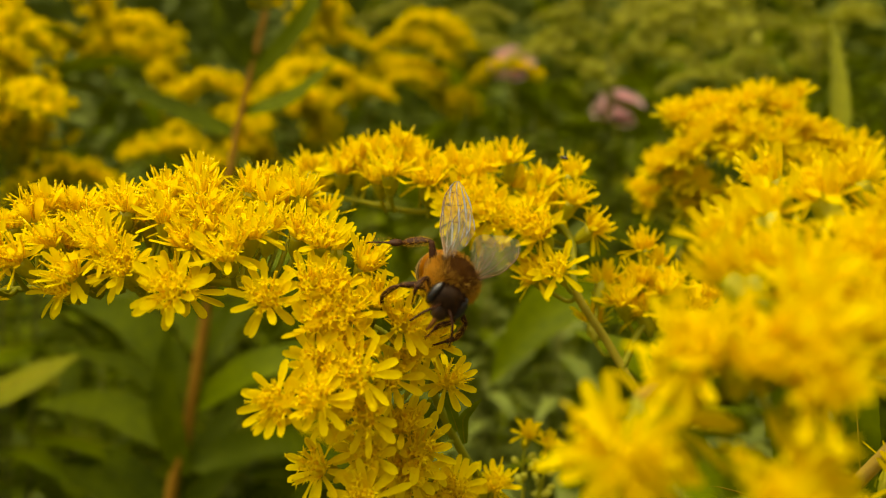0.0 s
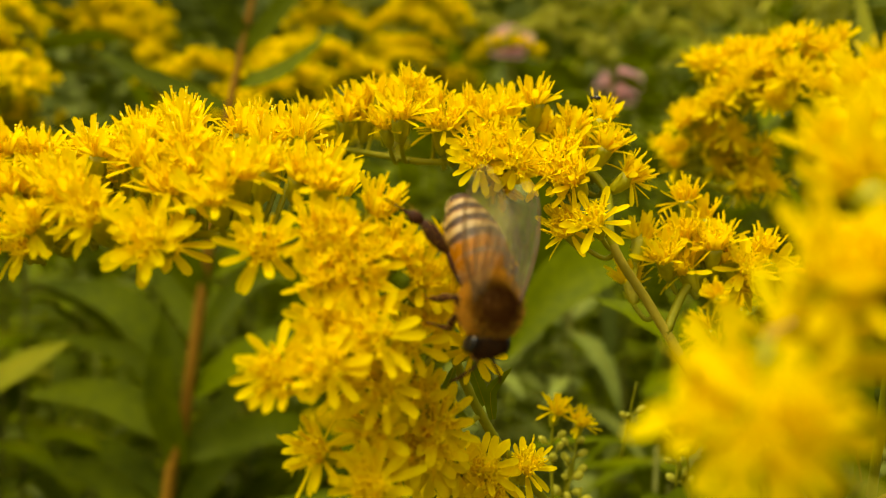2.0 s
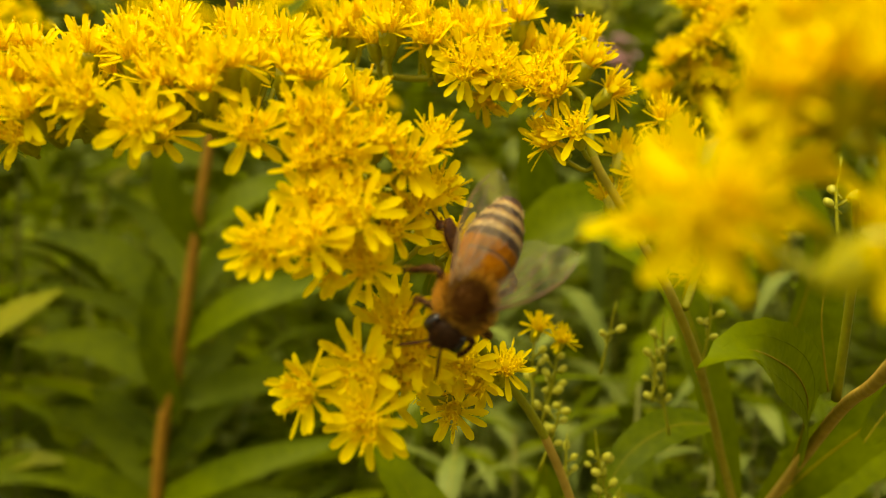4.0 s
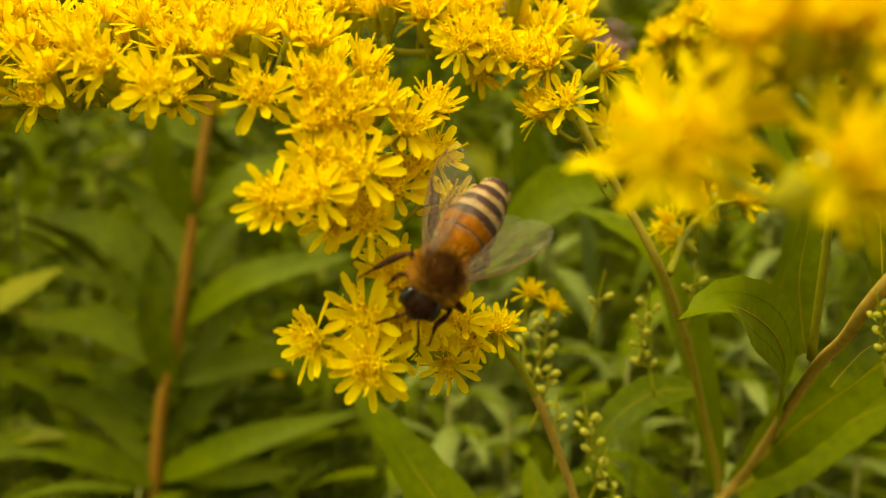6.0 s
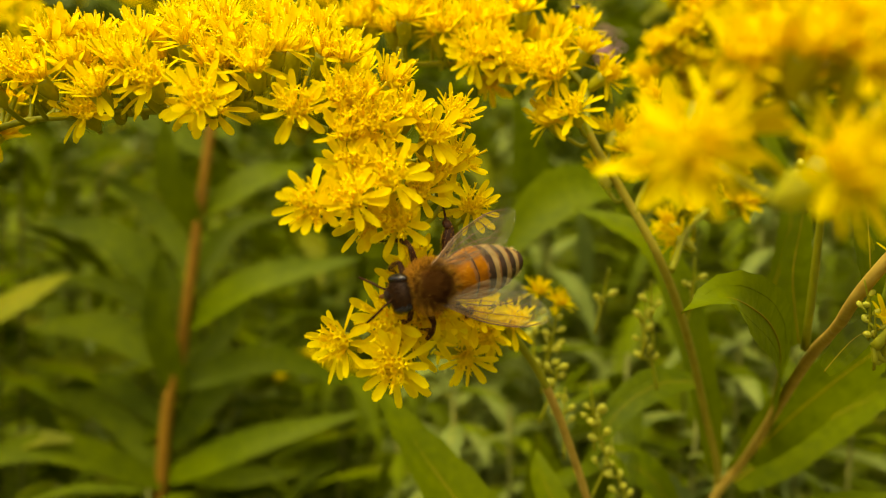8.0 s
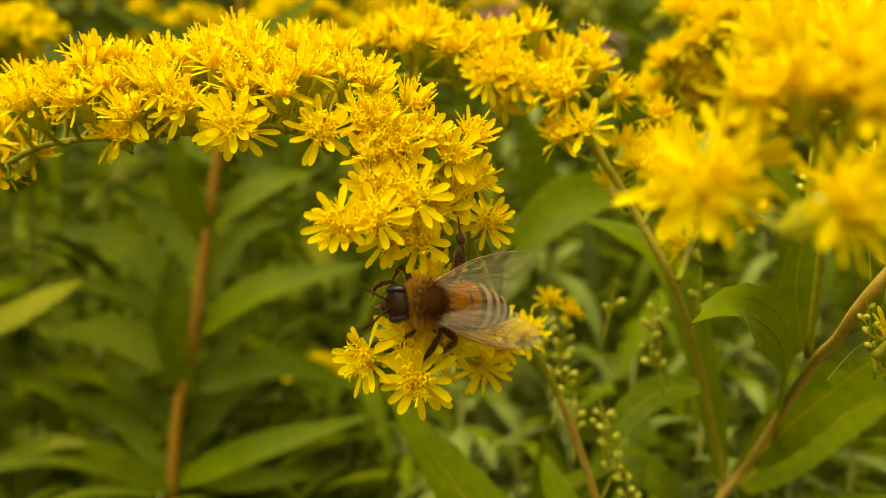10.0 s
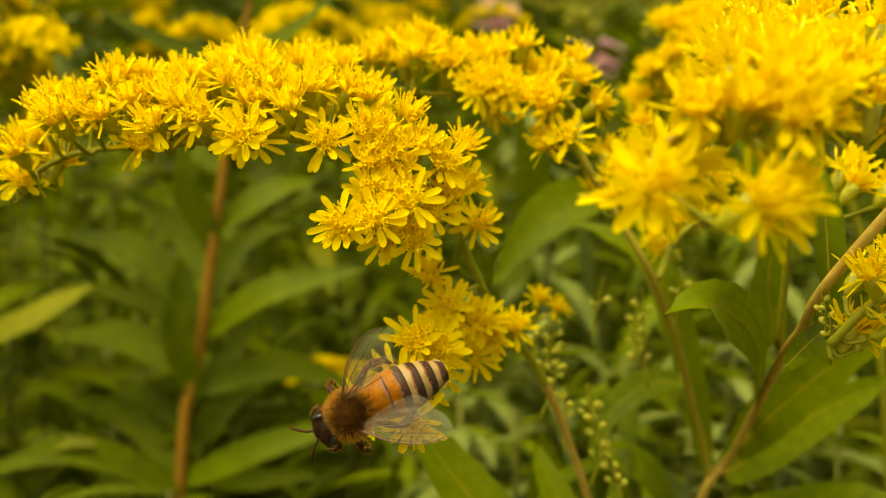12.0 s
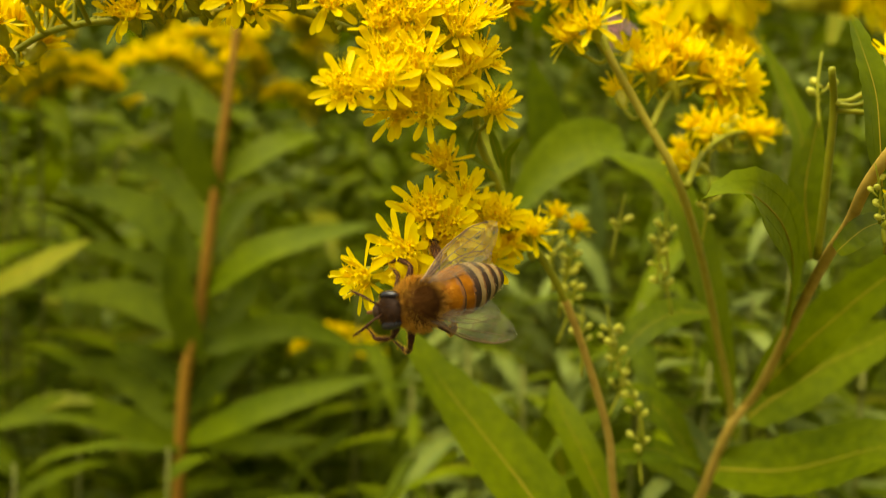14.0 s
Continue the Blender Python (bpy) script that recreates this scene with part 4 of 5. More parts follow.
BG_LEAVES = [
    (-78.3, 235.0, -42.5, -57.0, 228.0, -29.0, -23.6, 224.0, -20.9, 12.0),
    (-75.6, 235.0, -14.2, -82.8, 230.0, 4.3, -84.1, 228.0, 22.5, 10.0),
    (-82.3, 235.0, -65.2, -86.6, 230.0, -41.8, -85.6, 228.0, -16.8, 10.0),
    (-87.3, 235.0, -93.5, -116.5, 222.0, -78.0, -145.7, 215.0, -84.3, 10.0),
    (-85.4, 235.0, -91.7, -57.0, 226.0, -78.2, -22.2, 224.0, -68.1, 10.0),
    (-81.0, 236.0, -36.9, -103.4, 240.0, -16.0, -130.4, 245.0, -9.0, 12.0),
    (-83.5, 236.0, -55.9, -107.5, 240.0, -44.8, -136.6, 245.0, -45.1, 12.0),
    (-74.5, 236.0, -6.7, -57.3, 240.0, 4.9, -43.4, 250.0, 9.5, 11.0),
    (-80.7, 236.0, -61.6, -55.0, 245.0, -55.8, -28.0, 250.0, -65.1, 11.0),
    (-73.4, 236.0, 12.3, -97.1, 245.0, 25.0, -118.7, 250.0, 19.8, 11.0),
    (-85.2, 238.0, -75.4, -120.8, 262.0, -66.3, -158.3, 270.0, -84.7, 8.0),
    (-82.1, 238.0, -48.6, -105.7, 256.0, -34.6, -143.0, 262.0, -26.4, 8.0),
    (-86.3, 238.0, -83.0, -75.1, 262.0, -69.0, -46.9, 270.0, -49.3, 8.0),
    (-83.2, 238.0, -63.9, -71.8, 258.0, -45.4, -62.1, 262.0, -20.8, 8.0),
    (-79.0, 238.0, -25.7, -98.0, 258.0, -6.0, -119.9, 262.0, 8.8, 8.0),
    (-84.3, 238.0, -71.6, -106.0, 250.0, -86.2, -128.3, 255.0, -103.6, 9.0),
    (-80.7, 240.0, -33.5, -72.5, 262.0, -12.4, -55.1, 270.0, -6.0, 8.0),
    (-87.3, 238.0, -88.8, -70.3, 250.0, -96.7, -45.1, 255.0, -96.7, 9.0),
    (-88.2, 238.0, -90.7, -111.9, 250.0, -74.1, -146.0, 255.0, -66.7, 9.0),
    (-67.9, 240.0, 52.2, -50.5, 236.0, 57.2, -34.9, 234.0, 69.8, 8.0),
    (-69.6, 240.0, 44.7, -91.4, 238.0, 53.3, -113.0, 236.0, 63.5, 8.0),
    (-63.7, 240.0, 67.3, -73.0, 236.0, 77.2, -79.0, 236.0, 92.0, 7.0),
    (-66.3, 240.0, 61.7, -47.4, 236.0, 83.2, -44.1, 236.0, 96.3, 7.0),
]
PALE_LEAF = [
    (-148.3, 226.0, -42.5),
    (-126.7, 224.0, -33.1),
    (-109.7, 222.0, -26.0),
]


def brown_stem_plant():
    """The tall goldenrod with a reddish-brown stem."""
    r = random.Random(91)
    line = glide([V((BG_STEM[0][0] - 12, BG_STEM[0][1] + 4, -EYE * 1000)), V((BG_STEM[0][0] - 8, BG_STEM[0][1], -400))] + [V(q) for q in BG_STEM], 8)
    base = line[0]
    plant = thing("goldenrod", spot(base), "tall goldenrod with a reddish-brown stem and long leaves", "flower plant", "background goldenrods")
    bm = bmesh.new()
    tube(bm, [q - base for q in line], [2.4, 2.1, 1.8, 1.5, 1.1], 8)
    part("stem", mesh_of("stem", bm, STEM_BROWN), plant, None, "reddish-brown stem")
    for row in BG_LEAVES:
        a, b, c, w = V(row[0:3]), V(row[3:6]), V(row[6:9]), row[9]
        way = (c - a).normalized()
        bm = bmesh.new()
        leaf_shape(bm, [q - base for q in glide([a, b, c], 8)], w, 0.2, True, way.cross(V((r.uniform(-0.3, 0.3), -1, 0.7))).normalized(), r)
        # leaves that point left are coloured darker to stand for shade there
        part("leaf", mesh_of("leaf", bm, [LEAF if c.x > a.x and w < 14 else LEAF_SHADED, LEAF]), plant)
    bm = bmesh.new()
    leaf_shape(bm, [V(q) - base for q in glide([V(q) for q in PALE_LEAF], 8)], 15, 0.15, True, V((0.1, 0.8, 0.75)), r)
    part("leaf", mesh_of("leaf", bm, [LEAF_PALE, RIB]), plant, None, "yellowing pale leaf")
    for j in range(2):
        m = Matrix.Translation((line[-1] - base) / 1000) @ Matrix.Rotation(1.3 + 2 * j, 4, "Z")
        part("plume", PLUMES[j], plant, m, "nodding plume of tiny yellow heads")


brown_stem_plant()

PINK_PLACES = [
    (138.0, 600.0, 132.0),
    (55.5, 640.0, 179.0),
]


def pink_flower(p, seed):
    """A double pink bloom on a thin stem."""
    r = random.Random(seed)
    base = V((p[0], p[1] + 20, -EYE * 1000))
    plant = thing("pink_flower", spot(base), "pale pink double flower on a thin green stem", "flower", "pink flowers")
    bm = bmesh.new()
    tube(bm, [q - base for q in glide([base, V((p[0] + 8, p[1] + 10, p[2] - 200)), V(p)], 6)], [2.2, 1.8, 1.5], 6)
    part("stem", mesh_of("stem", bm, STEM), plant)
    for k in range(26):
        u = k / 26
        bm = bmesh.new()
        grid = []
        for i in range(5):
            v = i / 4
            half = 9 * math.sin(math.pi * (0.12 + 0.7 * v))
            grid.append([bm.verts.new(V((2 + 20 * v * (0.5 + 0.5 * u), half * j, 10 * v * v * (1.2 - u) + 2 * j * j))) for j in (-1, -0.3, 0.3, 1)])
        for a, b in zip(grid, grid[1:]):
            for j in range(3):
                bm.faces.new((a[j], b[j], b[j + 1], a[j + 1]))
        m = Matrix.Translation((V(p) - base) / 1000) @ Matrix.Rotation(radians(55), 4, "X") @ Matrix.Rotation(2.4 * k, 4, "Z") @ Matrix.Rotation(-radians(72 - 62 * u), 4, "Y") @ Matrix.Scale(1.15, 4)
        part("petal", mesh_of("petal", bm, PINK), plant, m)


for k, p in enumerate(PINK_PLACES):
    pink_flower(p, 40 + k)


BEETLES = [
    (13.4, 87.0, 13.5),
]


# ---- the honey bee: nose along +y, back along +z, millimetres ----
WAIST, NECK = V((0, 1.0, 0.3)), V((0, 4.4, 0.0))


def hairs(bm, count, place, size, length, r, keep, mats, lie=0.35, thin=0.018):
    """Fine hairs on an egg shape, lying back a little."""
    for _ in range(count):
        z, a = r.uniform(-1, 1), r.uniform(0, 6.28)
        s = math.sqrt(1 - z * z)
        d = V((s * math.cos(a), s * math.sin(a), z))
        if not keep(d):
            continue
        p = V(place) + V((d.x * size[0], d.y * size[1], d.z * size[2])) * 0.97
        out = V((d.x / size[0], d.y / size[1], d.z / size[2])).normalized()
        out = (out + V((r.uniform(-0.3, 0.3), -lie + r.uniform(-0.3, 0.3), r.uniform(-0.3, 0.3)))).normalized()
        tall, side = length * r.uniform(0.5, 1.2), out.orthogonal().normalized()
        side.rotate(Matrix.Rotation(r.uniform(0, 6), 3, out))
        mid = p + out * tall * 0.55
        tip = p + out * tall + V((0, -0.12, -0.05)) * tall
        v = [bm.verts.new(q) for q in (p - side * thin, p + side * thin, mid + side * thin * 0.75, tip, mid - side * thin * 0.75)]
        bm.faces.new(v).material_index = mats(d, r)


def lathe_band(bm, y0, y1, radius, front, dark_from, r, sides=48):
    """One overlapping plate of the abdomen between y0 (front) and y1 (rear): a dark band of uneven edge behind, its rear rim proud."""
    rows, n = [], 20
    wave = [r.uniform(0, 6.28) for _ in range(3)]
    for k in range(n + 1):
        u = k / n
        y = y0 + (y1 - y0) * u
        size = radius(y) * (1.0 + 0.03 * math.sin(math.pi * min(1, u * 1.02)) + (0.012 if 0.7 < u < 0.95 else 0)) * (0.955 if k == n else 1)
        rows.append([bm.verts.new(V((size * math.cos(a), y, 0.90 * size * math.sin(a)))) for a in (2 * math.pi * j / sides for j in range(sides))])
    for k, (a, b) in enumerate(zip(rows, rows[1:])):
        for j in range(sides):
            t = 2 * math.pi * j / sides
            # the dark bands are broadest along the middle of the back
            edge = dark_from + 0.10 * (1 - max(0.0, math.sin(t))) + 0.03 * math.sin(5 * t + wave[1]) + r.uniform(-0.03, 0.03)
            bm.faces.new((a[j], b[j], b[(j + 1) % sides], a[(j + 1) % sides])).material_index = 1 if (k + 0.5) / n > edge + 0.05 else 4 if (k + 0.5) / n > edge - 0.05 else front


def wing_outline(length, width, u):
    """Front and rear edge of a wing at a share u of its length."""
    front = width * (0.10 + 0.22 * math.sin(math.pi * min(1, u * 0.9)))
    rear = -width * (0.08 + 0.95 * math.sin(math.pi * min(1.0, 0.04 + u * 0.80)) ** 0.85 * (0.35 + 0.65 * u ** 0.6)) * 0.72
    close = math.sqrt(max(0.0, 1 - max(0.0, (u - 0.72) / 0.28) ** 2.2))
    mid = (front + rear) / 2 + width * 0.05
    return mid + (front - mid) * close, mid + (rear - mid) * close


def wing_meshes(length, width, s, veins):
    """A membrane with a faint ripple and raised veins; the wing points along -y and its front edge lies outward (s)."""
    bm = bmesh.new()
    rows, n = [], 26
    def at(u, w):
        f, b = wing_outline(length, width, u)
        return V((s * (b + (f - b) * w), -length * u, 0.10 * math.sin(9 * w + 5 * u) * width * 0.12 + 0.05 * math.sin(23 * w - 17 * u) * min(1, 3 * u) + 0.25 * u * u))
    for i in range(n + 1):
        rows.append([bm.verts.new(at(i / n, k / 13)) for k in range(14)])
    for a, b in zip(rows, rows[1:]):
        for k in range(13):
            bm.faces.new((a[k], a[k + 1], b[k + 1], b[k]))
    bmesh.ops.remove_doubles(bm, verts=bm.verts, dist=1e-4)
    skin = mesh_of("membrane", bm, MEMBRANE)
    ribs = []
    for pts, r0, r1 in veins:
        bm = bmesh.new()
        tube(bm, [at(u, w) for u, w in [(q.x, q.y) for q in glide([V((u, w, 0)) for u, w in pts], 6)]], [r0, r1], 5)
        ribs.append(mesh_of("vein", bm, VEIN))
    return skin, ribs


FORE_VEINS = (
    (((0.0, 0.8), (0.3, 0.99), (0.6, 0.99), (0.75, 0.98), (0.92, 0.9)), 0.085, 0.045),
    (((0.0, 0.7), (0.3, 0.9), (0.58, 0.93), (0.72, 0.96)), 0.055, 0.035),
    (((0.0, 0.55), (0.25, 0.7), (0.45, 0.72), (0.66, 0.70), (0.86, 0.72)), 0.050, 0.022),
    (((0.05, 0.4), (0.3, 0.35), (0.55, 0.40), (0.75, 0.42)), 0.045, 0.022),
    (((0.05, 0.3), (0.3, 0.12), (0.5, 0.12)), 0.040, 0.022),
    (((0.45, 0.72), (0.5, 0.4)), 0.032, 0.032),
    (((0.62, 0.94), (0.66, 0.70), (0.72, 0.42), (0.76, 0.30)), 0.032, 0.022),
    (((0.75, 0.96), (0.84, 0.72), (0.82, 0.5)), 0.032, 0.022),
    (((0.3, 0.35), (0.34, 0.12)), 0.032, 0.032),
    (((0.5, 0.4), (0.62, 0.24), (0.8, 0.2)), 0.030, 0.020),
)
HIND_VEINS = (
    (((0.0, 0.8), (0.4, 0.97), (0.7, 0.98), (0.9, 0.9)), 0.060, 0.035),
    (((0.0, 0.6), (0.4, 0.6), (0.75, 0.62)), 0.042, 0.022),
    (((0.05, 0.4), (0.35, 0.3), (0.6, 0.3)), 0.042, 0.022),
    (((0.4, 0.95), (0.42, 0.6)), 0.032, 0.032),
)
# hip, knee, ankle and toe of a leg at rest on the right side; thickness of thigh and shin
LEG_SHAPES = {
    "fore_leg": ((0.7, 4.0, -1.3), (2.2, 5.0, -1.7), (2.4, 5.9, -3.1), (1.8, 6.6, -4.4), 0.27, 0.28),
    "middle_leg": ((0.9, 2.8, -1.5), (3.5, 3.4, -1.1), (4.7, 3.0, -3.0), (5.3, 3.6, -5.2), 0.30, 0.33),
    "hind_leg": ((0.9, 1.6, -1.4), (3.4, -0.4, -0.6), (4.4, -2.4, -2.4), (4.8, -4.4, -4.6), 0.32, 0.56),
}


def aim(origin, way, ref):
    """A pose in millimetres on the bee, given in metres: y along the way, z towards ref."""
    y = V(way).normalized()
    z = V(ref) - y * V(ref).dot(y)
    z.normalize()
    x = y.cross(z)
    m = Matrix((x, y, z)).transposed().to_4x4()
    m.translation = V(origin) / 1000
    return m


def leg_part(length, radii, r, flat=1.0, furry=0, claws=False):
    """A leg joint along y, flattened where it is broad, with short bristles."""
    bm = bmesh.new()
    line = [V((0, length * u, 0.06 * length * math.sin(math.pi * u) * (0 if claws else 1))) for u in (k / 10 for k in range(11))]
    tube(bm, line, radii, 10)
    for v in bm.verts:
        v.co.z *= flat
    if furry:
        wide = max(radii)
        hairs(bm, furry, (0, length * 0.5, 0), (wide, length * 0.5, wide * flat), 0.26, r, lambda d: True, lambda d, q: 1, -0.6, 0.014)
    if claws:
        for c in (-1, 1):
            tube(bm, [V((0, length, 0)), V((0.14 * c, length + 0.2, -0.18))], [0.06, 0.02], 4)
    return mesh_of("leg", bm, [LEG, FUR])


def honey_bee():
    r = random.Random(2)
    bee = tagged(new("honey_bee"), "golden-brown honey bee with banded abdomen feeding on goldenrod", "bee")
    # abdomen: five plates, amber in front, dark and pale bands behind
    def radius(y):
        u = min(1.0, (0.9 - y) / 7.7)
        return 0.33 + 1.88 * math.sin(math.pi * min(1, 0.10 + 0.83 * max(0.0, u) ** 0.82)) ** 0.72
    abdomen = new("abdomen")
    abdomen.parent = bee
    abdomen.matrix_basis = Matrix.Translation(WAIST / 1000)
    bands = ((0.9, 0, 0.80), (-1.0, 0, 0.50), (-2.8, 2, 0.42), (-4.2, 2, 0.42), (-5.6, 2, 0.45), (-6.85, 0, 0))
    for k in range(5):
        bm = bmesh.new()
        y0, y1 = bands[k][0], bands[k + 1][0]
        lathe_band(bm, y0, y1 - 0.16, radius, bands[k][1], bands[k][2], r)
        if k == 4:
            ball(bm, V((0, -6.45, -0.1)), (0.85, 0.6, 0.7), None, 1)
        ring, middle = radius((y0 + y1) / 2), (y0 + y1) / 2
        # short felt over the plate, longer and paler on the flanks
        hairs(bm, 900, (0, middle, 0), (ring * 1.01, abs(y1 - y0) * 0.75, ring * 0.9), 0.30 if k else 0.6, r, lambda d: abs(d.y) < 0.85 and d.z < 0.45, lambda d, q: 3, 0.8, 0.014)
        hairs(bm, 300, (0, middle, 0), (ring * 1.01, abs(y1 - y0) * 0.75, ring * 0.9), 0.20 if k else 0.6, r, lambda d: abs(d.y) < 0.9 and d.z > 0.3 and d.y > -0.2, lambda d, q: 3 if k > 1 else 5, 0.9, 0.012)
        part("plate", mesh_of("plate", bm, [AMBER, DARK, TAN, FUR_PALE, RUSSET, FUR]), abdomen, Matrix.Translation(-WAIST / 1000))
    # thorax and its fur: tawny all round, sparse and dark over the middle of the back
    bm = bmesh.new()
    ball(bm, V((0, 2.75, 0.15)), (1.95, 1.9, 1.75), None, 0, 14, 20)
    ball(bm, V((0, 1.0, 0.85)), (1.05, 0.6, 0.5), Matrix.Rotation(-0.3, 4, "X"), 0, 8, 12)
    thorax = part("thorax", mesh_of("thorax", bm, BACK), bee)
    bm = bmesh.new()
    bald = V((0, 0.08, 1)).normalized()
    hairs(bm, 16000, (0, 2.75, 0.15), (1.95, 1.9, 1.75), 0.74, r, lambda d: d.dot(bald) < 0.60 + r.uniform(-0.45, 0.30), lambda d, q: 1 if d.dot(bald) > 0.55 + q.uniform(-0.35, 0.25) else 0, 0.1, 0.013)
    hairs(bm, 16000, (0, 2.75, 0.15), (1.95, 1.9, 1.75), 0.40, r, lambda d: d.dot(bald) > 0.35 + r.uniform(-0.3, 0.3), lambda d, q: 1 if d.dot(bald) > 0.55 + q.uniform(-0.35, 0.3) else 0, 0.9, 0.012)
    hairs(bm, 1500, (0, 1.0, 0.75), (1.1, 0.7, 0.6), 0.6, r, lambda d: d.z > -0.2, lambda d, q: 0, 0.3, 0.015)
    part("fur", mesh_of("fur", bm, [FUR, FUR_DARK]), thorax, None, "tawny fur round a dark bare back")
    # head, eyes, feelers, mouth
    off = Matrix.Translation(-NECK / 1000)
    bm = bmesh.new()
    ball(bm, V((0, 5.05, -0.45)), (1.48, 0.9, 1.34), Matrix.Rotation(0.35, 4, "X"), 0, 12, 18)
    ball(bm, V((0, 5.75, -1.35)), (0.7, 0.5, 0.8), None, 0, 8, 10)
    hairs(bm, 5200, (0, 5.05, -0.45), (1.48, 0.9, 1.34), 0.40, r, lambda d: abs(d.x) < 0.75, lambda d, q: 2 if q.random() < 0.3 else 3 if d.z < -0.35 or d.y < -0.2 else 1, 0.0, 0.013)
    for v in bm.verts:
        v.co -= NECK
    the_head = part("head", mesh_of("head", bm, [DARK, FUR_HEAD, FUR_DARK, FUR]), bee, Matrix.Translation(NECK / 1000))
    for s in (-1, 1):
        bm = bmesh.new()
        ball(bm, V((1.18 * s, 5.15, -0.4)), (0.50, 0.68, 1.10), Matrix.Rotation(-0.25 * s, 4, "Z") @ Matrix.Rotation(0.3, 4, "X"), 0, 16, 18)
        part("eye", mesh_of("eye", bm, EYEBLACK), the_head, off, "glossy black compound eye")
        bm = bmesh.new()
        tube(bm, glide([V((0.35 * s, 5.95, -0.5)), V((0.75 * s, 6.7, -0.55))], 4), [0.09, 0.11], 6)
        tube(bm, glide([V((0.75 * s, 6.7, -0.55)), V((1.35 * s, 7.3, -1.2)), V((1.9 * s, 7.8, -2.3))], 8), [0.09, 0.12, 0.12, 0.12, 0.08], 7)
        part("antenna", mesh_of("antenna", bm, LEG), the_head, off, "dark bent feeler")
    bm = bmesh.new()
    tube(bm, glide([V((0, 5.9, -1.7)), V((0, 6.1, -2.5)), V((0, 5.9, -3.3))], 4), [0.25, 0.18, 0.1], 6)
    part("proboscis", mesh_of("proboscis", bm, RUSSET), the_head, off)
    # legs: thigh, shin and foot, each jointed; the hind shins are broad and fringed
    legs = {}
    for name, (hip, knee, ankle, toe, thick, shin) in LEG_SHAPES.items():
        joints = [V(q) for q in (hip, knee, ankle, toe)]
        a, b, c = [(q - p).length for p, q in zip(joints, joints[1:])]
        hind = name == "hind_leg"
        thigh_mesh = leg_part(a, [thick * 0.7, thick * 1.15, thick * 1.1, thick * 0.75], r, 0.85, 160)
        shin_mesh = leg_part(b, [thick * 0.55, shin * 0.75, shin, shin * 0.95, thick * 0.9], r, 0.5 if hind else 0.75, 420 if hind else 150)
        foot_mesh = leg_part(c, [thick * 0.7, 0.50 if hind else thick * 0.85, 0.46 if hind else thick * 0.7, thick * 0.42, thick * 0.34, thick * 0.36, thick * 0.3, thick * 0.3], r, 0.55 if hind else 0.8, 120, True)
        for s in (1, -1):
            thigh = part(name, thigh_mesh, bee)
            legs[name, s] = (thigh, part("shin", shin_mesh, thigh), part("foot", foot_mesh, thigh))
    # wings, hinged on the thorax
    wings = []
    for s in (-1, 1):
        for name, length, width, veins, hy, hz in (("forewing", 9.4, 3.3, FORE_VEINS, 2.6, 1.25), ("hindwing", 6.9, 2.4, HIND_VEINS, 1.9, 1.05)):
            skin, lines = wing_meshes(length, width, s, veins)
            wing = part(name, skin, bee, None, "clear wing with dark veins")
            for rib in lines:
                part("vein", rib, wing)
            wings.append((wing, s, hy, hz, name))
    return bee, abdomen, the_head, wings, legs


bee, abdomen, bee_head, wings, legs = honey_bee()


def tiny_beetle(p, turn):
    """A black pollen beetle the size of a pinhead."""
    beetle = tagged(new("pollen_beetle"), "tiny shiny black beetle sitting on a yellow flower", "beetle", "pollen beetles")
    beetle.matrix_basis = Matrix.Translation(spot(p)) @ facing(turn)
    bm = bmesh.new()
    ball(bm, V((0, -0.1, 0.25)), (0.33, 0.5, 0.25))
    part("body", mesh_of("body", bm, EYEBLACK), beetle)
    bm = bmesh.new()
    ball(bm, V((0, 0.5, 0.2)), (0.22, 0.2, 0.17))
    part("head", mesh_of("head", bm, EYEBLACK), beetle)
    for s in (-1, 1):
        for k in range(3):
            bm = bmesh.new()
            y = 0.3 - 0.3 * k
            tube(bm, [V((0.2 * s, y, 0.2)), V((0.5 * s, y, 0.25)), V((0.62 * s, y - 0.05, -0.05))], [0.05, 0.04, 0.025], 4)
            part("leg", mesh_of("leg", bm, LEG), beetle)


for place, turn in zip(BEETLES, ((0.2, -0.2, 1),)):
    tiny_beetle(place, turn)

